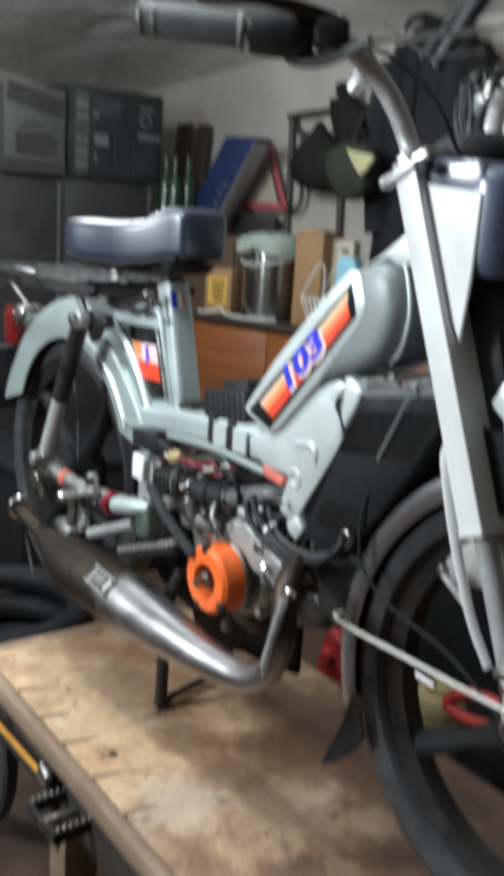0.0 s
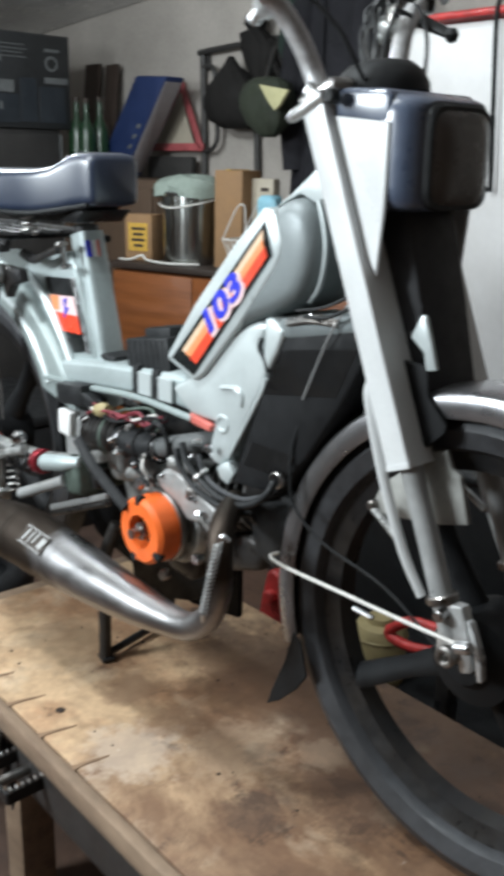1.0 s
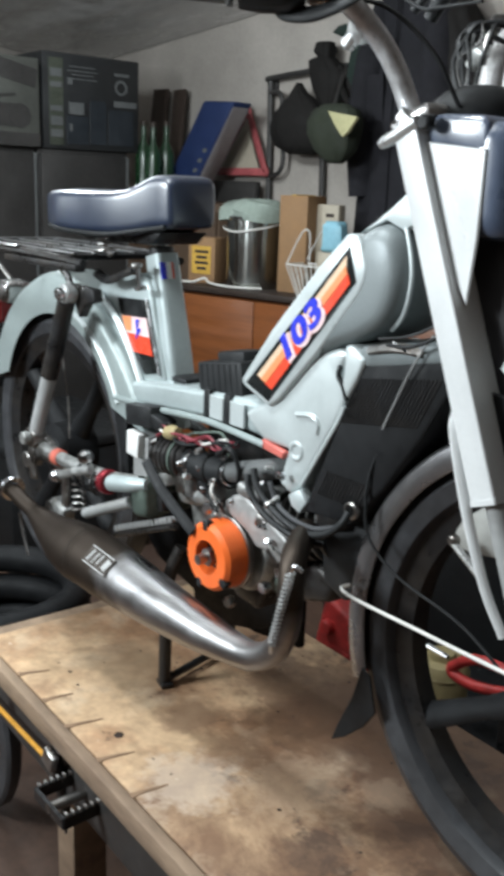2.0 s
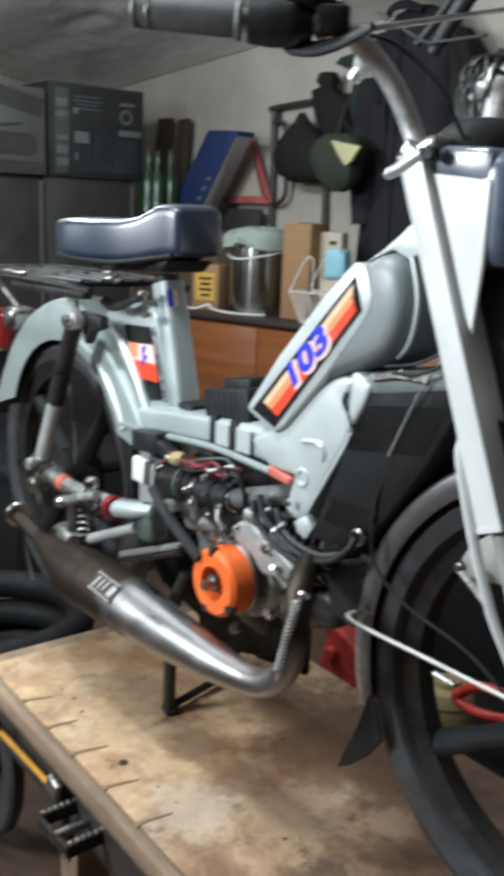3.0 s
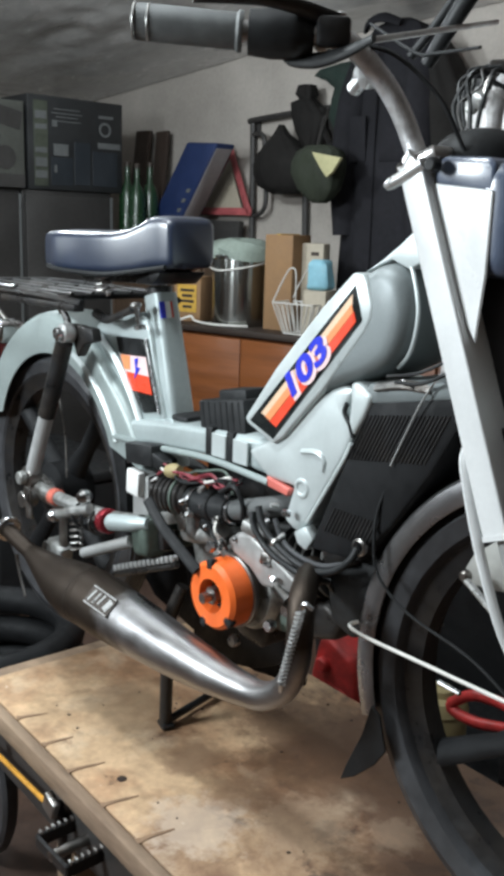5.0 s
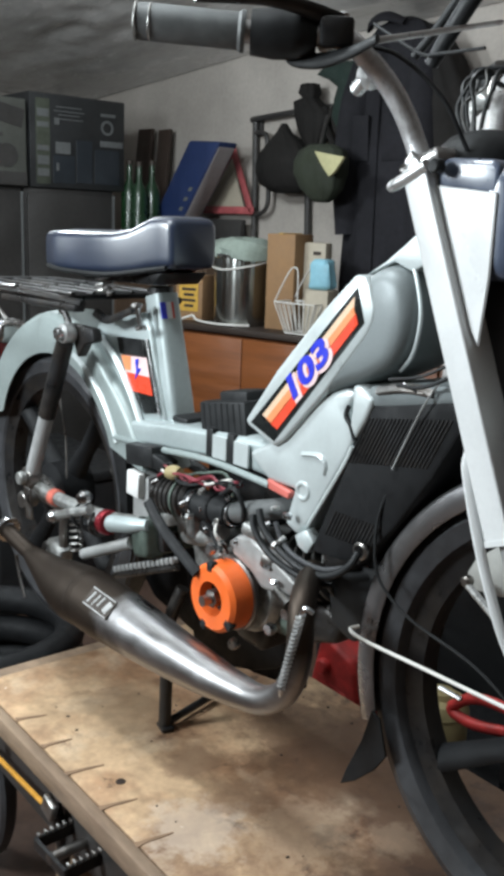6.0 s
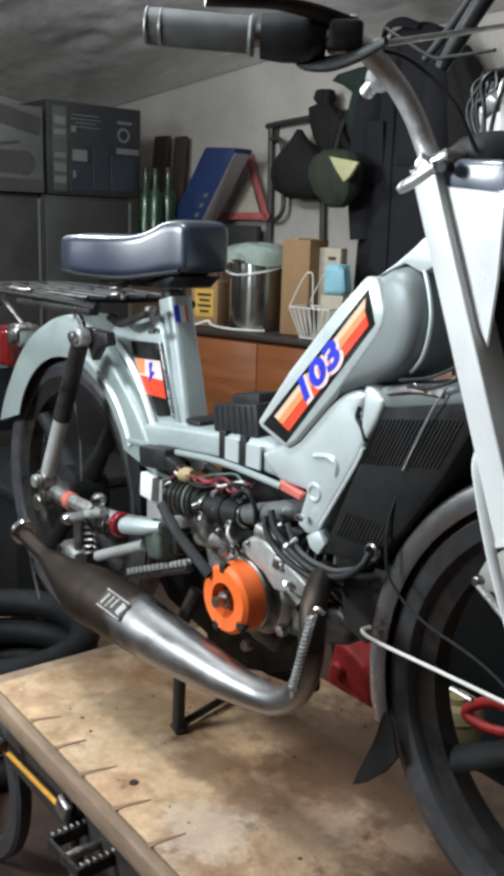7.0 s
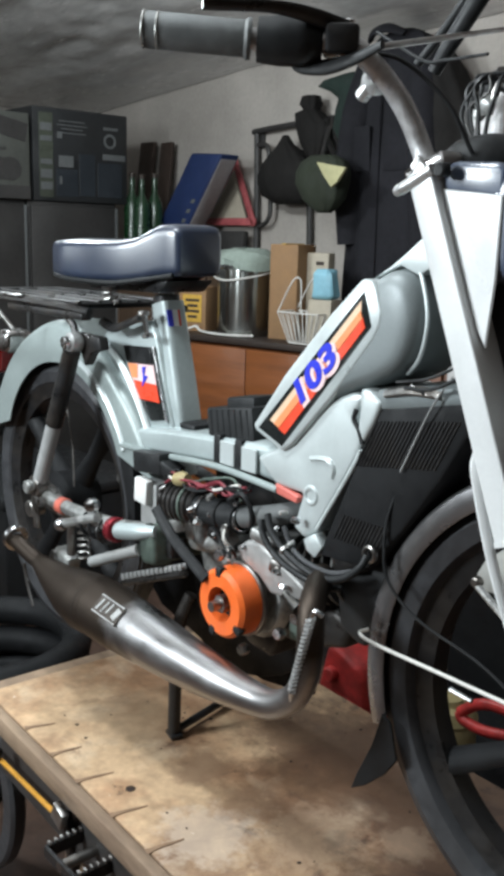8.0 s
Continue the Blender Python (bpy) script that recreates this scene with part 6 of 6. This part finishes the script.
soft_lump("hanging_bag", [(1.592, -1.325, -1.309, 0.012), (1.555, -1.350, -1.280, 0.03), (1.524, -1.38, -1.225, 0.05), (1.484, -1.415, -1.175, 0.07), (1.44, -1.44, -1.16, 0.075), (1.405, -1.445, -1.16, 0.07), (1.36, -1.42, -1.175, 0.055), (1.328, -1.35, -1.21, 0.02)],
          BLACK_CLOTH, 0.03, 1.70, "black cloth bag hanging from the wall rack", "bag")
cap = soft_lump("peaked_cap", [(1.475, -0.90, -0.80, 0.03), (1.455, -0.935, -0.755, 0.05), (1.42, -0.955, -0.742, 0.06), (1.383, -0.958, -0.742, 0.06), (1.33, -0.925, -0.755, 0.05), (1.298, -0.885, -0.785, 0.03), (1.285, -0.86, -0.81, 0.02)],
                OLIVE, 0.012, 1.45, "dark olive cap with a pale yellow patch", "cap")
part("yellow_patch", plate([(-0.812, 1.448), (-0.675, 1.425), (-0.712, 1.380), (-0.738, 1.364), (-0.772, 1.398)], 1.376, 1.390, 0.003, 2), material("pale_yellow_felt", (0.50, 0.47, 0.26), 0.8), cap, "pale yellow patch")
soft_lump("work_glove", [(1.730, -1.235, -1.168, 0.03), (1.70, -1.242, -1.158, 0.04), (1.68, -1.225, -1.165, 0.03), (1.668, -1.265, -1.15, 0.045), (1.62, -1.258, -1.09, 0.05), (1.564, -1.235, -1.10, 0.05), (1.50, -1.20, -1.13, 0.03)],
          BLACK_CLOTH, 0.05, 1.72, "black work glove hung on the rack", "glove")
for x, w in ((-1.085, 0.012), (-1.035, 0.015)):
    ob = part("hanging_strap", sweep([(x - 0.02, 1.71, 1.64), (x + 0.01, 1.69, 1.57), (x + 0.045, 1.69, 1.51), (x + 0.05, 1.70, 1.46)], w, 8, 4, flat=0.4), BLACK_CLOTH)
    tagged(ob, "narrow black strap hanging on the wall", "strap", group="straps on the wall")
soft_lump("green_jacket", [(1.785, -1.01, -0.90, 0.03), (1.772, -1.10, -0.87, 0.045), (1.752, -1.125, -0.85, 0.05), (1.728, -1.06, -0.84, 0.05), (1.70, -1.015, -0.83, 0.055), (1.659, -1.03, -0.80, 0.06), (1.60, -1.04, -0.79, 0.06), (1.543, -1.01, -0.79, 0.05), (1.48, -0.98, -0.82, 0.03)],
          material("bottle_green_cloth", (0.012, 0.026, 0.020), 0.85, 0.0, 0.3, 20, 0.4), 0.04, 1.71, "dark green jacket hung on the wall", "jacket")
overalls = soft_lump("overalls", [(1.885, -0.74, -0.65, 0.03), (1.862, -0.79, -0.60, 0.06), (1.80, -0.845, -0.55, 0.08), (1.66, -0.86, -0.50, 0.09), (1.45, -0.875, -0.48, 0.10), (1.20, -0.88, -0.48, 0.10), (1.00, -0.885, -0.48, 0.10), (0.75, -0.89, -0.50, 0.09), (0.55, -0.86, -0.54, 0.06)],
          NAVY_CLOTH, 0.035, 1.66, "dark navy overalls hanging on the wall", "overalls")
part("collar", sweep([(-0.80, 1.60, 1.855), (-0.76, 1.575, 1.875), (-0.70, 1.57, 1.88), (-0.64, 1.59, 1.86)], [0.015, 0.022, 0.022, 0.015], 12, 4, flat=0.5), NAVY_CLOTH, overalls)
for x0, x1 in ((-0.80, -0.845), (-0.56, -0.515)):
    part("sleeve", sweep([(x0, 1.62, 1.80), ((x0 + x1) / 2, 1.585, 1.62), (x1, 1.575, 1.40), (x1 + 0.01, 1.58, 1.18)], [0.045, 0.058, 0.052, 0.042], 20, 5, flat=0.7), NAVY_CLOTH, overalls)
for x in (-0.80, -0.61):
    part("pocket", block((0.13, 0.008, 0.15), at(x, 1.556, 1.50, 4, 0, 0), 0.003), NAVY_CLOTH, overalls)
part("zip", rod((-0.700, 1.556, 1.80), (-0.690, 1.556, 0.95), 0.004, 6), NAVY_CLOTH, overalls)
soft_lump("dark_coat", [(1.80, -0.60, -0.51, 0.04), (1.74, -0.63, -0.47, 0.08), (1.60, -0.63, -0.385, 0.09), (1.46, -0.62, -0.35, 0.09), (1.10, -0.60, -0.30, 0.09), (0.85, -0.56, -0.25, 0.09), (0.62, -0.52, -0.22, 0.08), (0.45, -0.46, -0.24, 0.05)],
          BLACK_CLOTH, 0.035, 1.67, "long black coat hanging on the wall", "coat")


def refrigerator():
    root = empty("refrigerator", at(0.42, 1.48, 0))
    tagged(root, "white upright refrigerator with a red cloth on top", "refrigerator")
    part("cabinet", block((0.96, 0.58, 1.54), at(0, 0.02, 0.77), 0.02, 4), OFF_WHITE, root)
    d = part("door", block((0.95, 0.05, 1.50), at(0, -0.298, 0.78), 0.018, 4), OFF_WHITE, root)
    part("handle", block((0.02, 0.03, 0.36), at(0.40, -0.335, 0.95), 0.006), STEEL, d)


refrigerator()
rc = tagged(part("red_cloth", block((0.88, 0.58, 0.018), at(0.455, 1.46, 1.551), 0.008, 3), RED), "folded red cloth lying on the refrigerator", "cloth")
strap = part("hanging_strap", sweep([(0.240, 1.150, 1.578), (0.241, 1.135, 1.53), (0.252, 1.132, 1.37), (0.264, 1.134, 1.16), (0.256, 1.132, 1.155)], 0.006, 8, 4, flat=0.5), BLACK)
tagged(strap, "black strap hanging down from the red cloth", "strap")

# ---- on and under the bench ----
crate = empty("low_crate", at(0.60, 0.62, 0))
tagged(crate, "low black plastic crate on the floor behind the bench", "crate")
part("body", block((0.56, 0.34, 0.152), at(0, 0, 0.076), 0.01), MATT_BLACK, crate)
part("rim", block((0.58, 0.36, 0.02), at(0, 0, 0.16), 0.006), MATT_BLACK, crate)

fuel = empty("fuel_can", at(0.18, 0.60, 0))
tagged(fuel, "red metal fuel can standing behind the bench", "fuel can")
part("body", plate([(-0.085, 0.0), (0.075, 0.0), (0.078, 0.19), (0.068, 0.245), (0.050, 0.272), (-0.022, 0.300), (-0.044, 0.292), (-0.066, 0.20), (-0.085, 0.10)], -0.055, 0.055, 0.014, 3), RED, fuel)
part("pressed_panel", plate([(-0.04, 0.05), (0.045, 0.05), (0.045, 0.19), (-0.02, 0.20)], -0.0585, -0.050, 0.005, 2), RED, fuel)
part("screw_cap", lathe([(0, 0.0), (0.018, 0.0), (0.018, 0.014), (0.014, 0.018), (0, 0.018)], (-0.022, -0.054, 0.235), (0, -1, 0), 20), RED, fuel)
part("carry_loop", sweep([(0.052, -0.02, 0.262), (0.085, -0.02, 0.268), (0.092, -0.02, 0.232), (0.074, -0.02, 0.215)], 0.0065, 8, 5), BLACK, fuel)

tool = empty("pipe_clamp", at(0.620, 0.483, 0.17))
tagged(tool, "red metal clamp frame lying on a black crate", "clamp")
part("clamp_frame", sweep([(-0.070, 0, 0.160), (-0.020, 0, 0.198), (0.057, 0, 0.206), (0.082, 0, 0.190), (0.063, 0, 0.168), (-0.013, 0, 0.146), (-0.062, 0, 0.148), (-0.070, 0, 0.160)], 0.0107, 12, 4), RED, tool)
part("clamp_foot", block((0.032, 0.038, 0.16), at(0.057, 0.025, 0.08), 0.005), BLACK_METAL, tool)
can = part("cream_can", lathe([(0, 0), (0.054, 0.0), (0.057, 0.008), (0.057, 0.107), (0.048, 0.123), (0.028, 0.127), (0.025, 0.139), (0, 0.139)], (0, 0, 0), (0, 0, 1), 32), CREAM)
can.location = (0.476, 0.55, 0.17)
tagged(can, "cream-coloured plastic can standing on a black crate", "can")
for z in (0.015, 0.100):
    part("can_rim", ring_of((0, 0, z), 0.054, 0.0585, 0.006, (0, 0, 1), 32, 0.001), CREAM, can)


def stored_bicycle():
    """Part of another cycle beside the bench: yellow tube, crank and cage pedal."""
    root = empty("stored_bicycle", at(0, 0, 0))
    tagged(root, "old cycle with a yellow tube and cage pedal under the bench", "bicycle")
    part("frame_tube", rod((-0.08, -0.262, 0.330), (0.380, -0.272, 0.341), 0.0042, 10), YELLOW_PAINT, root)
    part("tube_cap", disc((0.175, -0.275, 0.352), 0.010, 0.02, (1, 0, 0), 16), BLACK_METAL, root)
    part("down_tube", rod((0.39, -0.265, 0.345), (0.34, -0.20, 0.06), 0.010, 14), BLACK_METAL, root)
    part("tube_end", block((0.03, 0.014, 0.03), at(0.385, -0.272, 0.346, 0, 20, 0), 0.003), STEEL, root)
    part("wheel_rim", ring_of((-0.05, -0.22, 0.20), 0.155, 0.195, 0.03, (0, 1, 0), 56, 0.006), RUBBER, root)
    part("crank", sweep([(0.36, -0.235, 0.345), (0.40, -0.235, 0.34), (0.445, -0.228, 0.322)], 0.009, 10, 3), BLACK_METAL, root)
    c = Vector((0.455, -0.268, 0.318))
    ped = part("pedal", rod(c + Vector((0, 0.045, 0)), c - Vector((0, 0.045, 0)), 0.008, 12), STEEL, root, "black cage pedal with worn bright teeth")
    for s in (-1, 1):
        part("cage_plate", block((0.007, 0.086, 0.022), at(c.x + 0.042 * s, c.y, c.z), 0.002, 1), BLACK_METAL, ped)
        for k in range(8):
            part("cage_tooth", block((0.009, 0.004, 0.006), at(c.x + 0.042 * s, c.y - 0.037 + 0.0104 * k, c.z + 0.0125), 0.001, 1), STEEL, ped)
    for y in (-0.042, 0.042):
        part("cage_end", block((0.090, 0.006, 0.020), at(c.x, c.y + y, c.z), 0.002, 1), BLACK_METAL, ped)


stored_bicycle()

# dark hoses and a spare tyre lying behind the bench
tyre = part("spare_tyre", lathe([(0.20 + 0.035 * math.cos(a), 0.035 * math.sin(a)) for a in np.linspace(0, 2 * math.pi, 14, endpoint=False)], (0, 0, 0), (0, 0, 1), 64), MATT_BLACK)
tyre.matrix_world = at(-0.40, -0.02, 0.26, 0, 0, 0)
tagged(tyre, "worn black spare tyre lying on a stack", "tyre", group="spare tyres")
for z in (0.035, 0.11, 0.185):
    copy_thing(tyre, at(-0.40 + 0.01 * math.sin(40 * z), -0.02, z))
crate = empty("black_crate", at(-1.25, 0.55, 0))
tagged(crate, "black plastic storage crate on the floor", "crate")
part("body", block((0.55, 0.50, 0.38), at(0, 0, 0.19), 0.01), BLACK, crate)
part("lid", block((0.57, 0.52, 0.036), at(0, 0, 0.402), 0.01), BLACK, crate)
for s in (-1, 1):
    part("handle", block((0.14, 0.03, 0.03), at(0, 0.265 * s, 0.32), 0.008), BLACK, crate)
# tub added as a dark screen before the refrigerator's pale lower part
tub = empty("storage_tub", at(0.22, 0.98, 0))
tagged(tub, "black plastic tub added to keep the view below the refrigerator dark", "tub")
part("body", loft([((0, 0.0), (0, 1), 0.40, 0.15), ((0, 0.50), (0, 1), 0.44, 0.17), ((0, 0.55), (0, 1), 0.45, 0.175)], 8.0, 40), BLACK, tub)
part("rim", block((0.93, 0.37, 0.022), at(0, 0, 0.556), 0.008, 3), BLACK, tub)
for s in (-1, 1):
    part("handle", block((0.03, 0.12, 0.03), at(0.465 * s, 0, 0.50), 0.008), BLACK, tub)
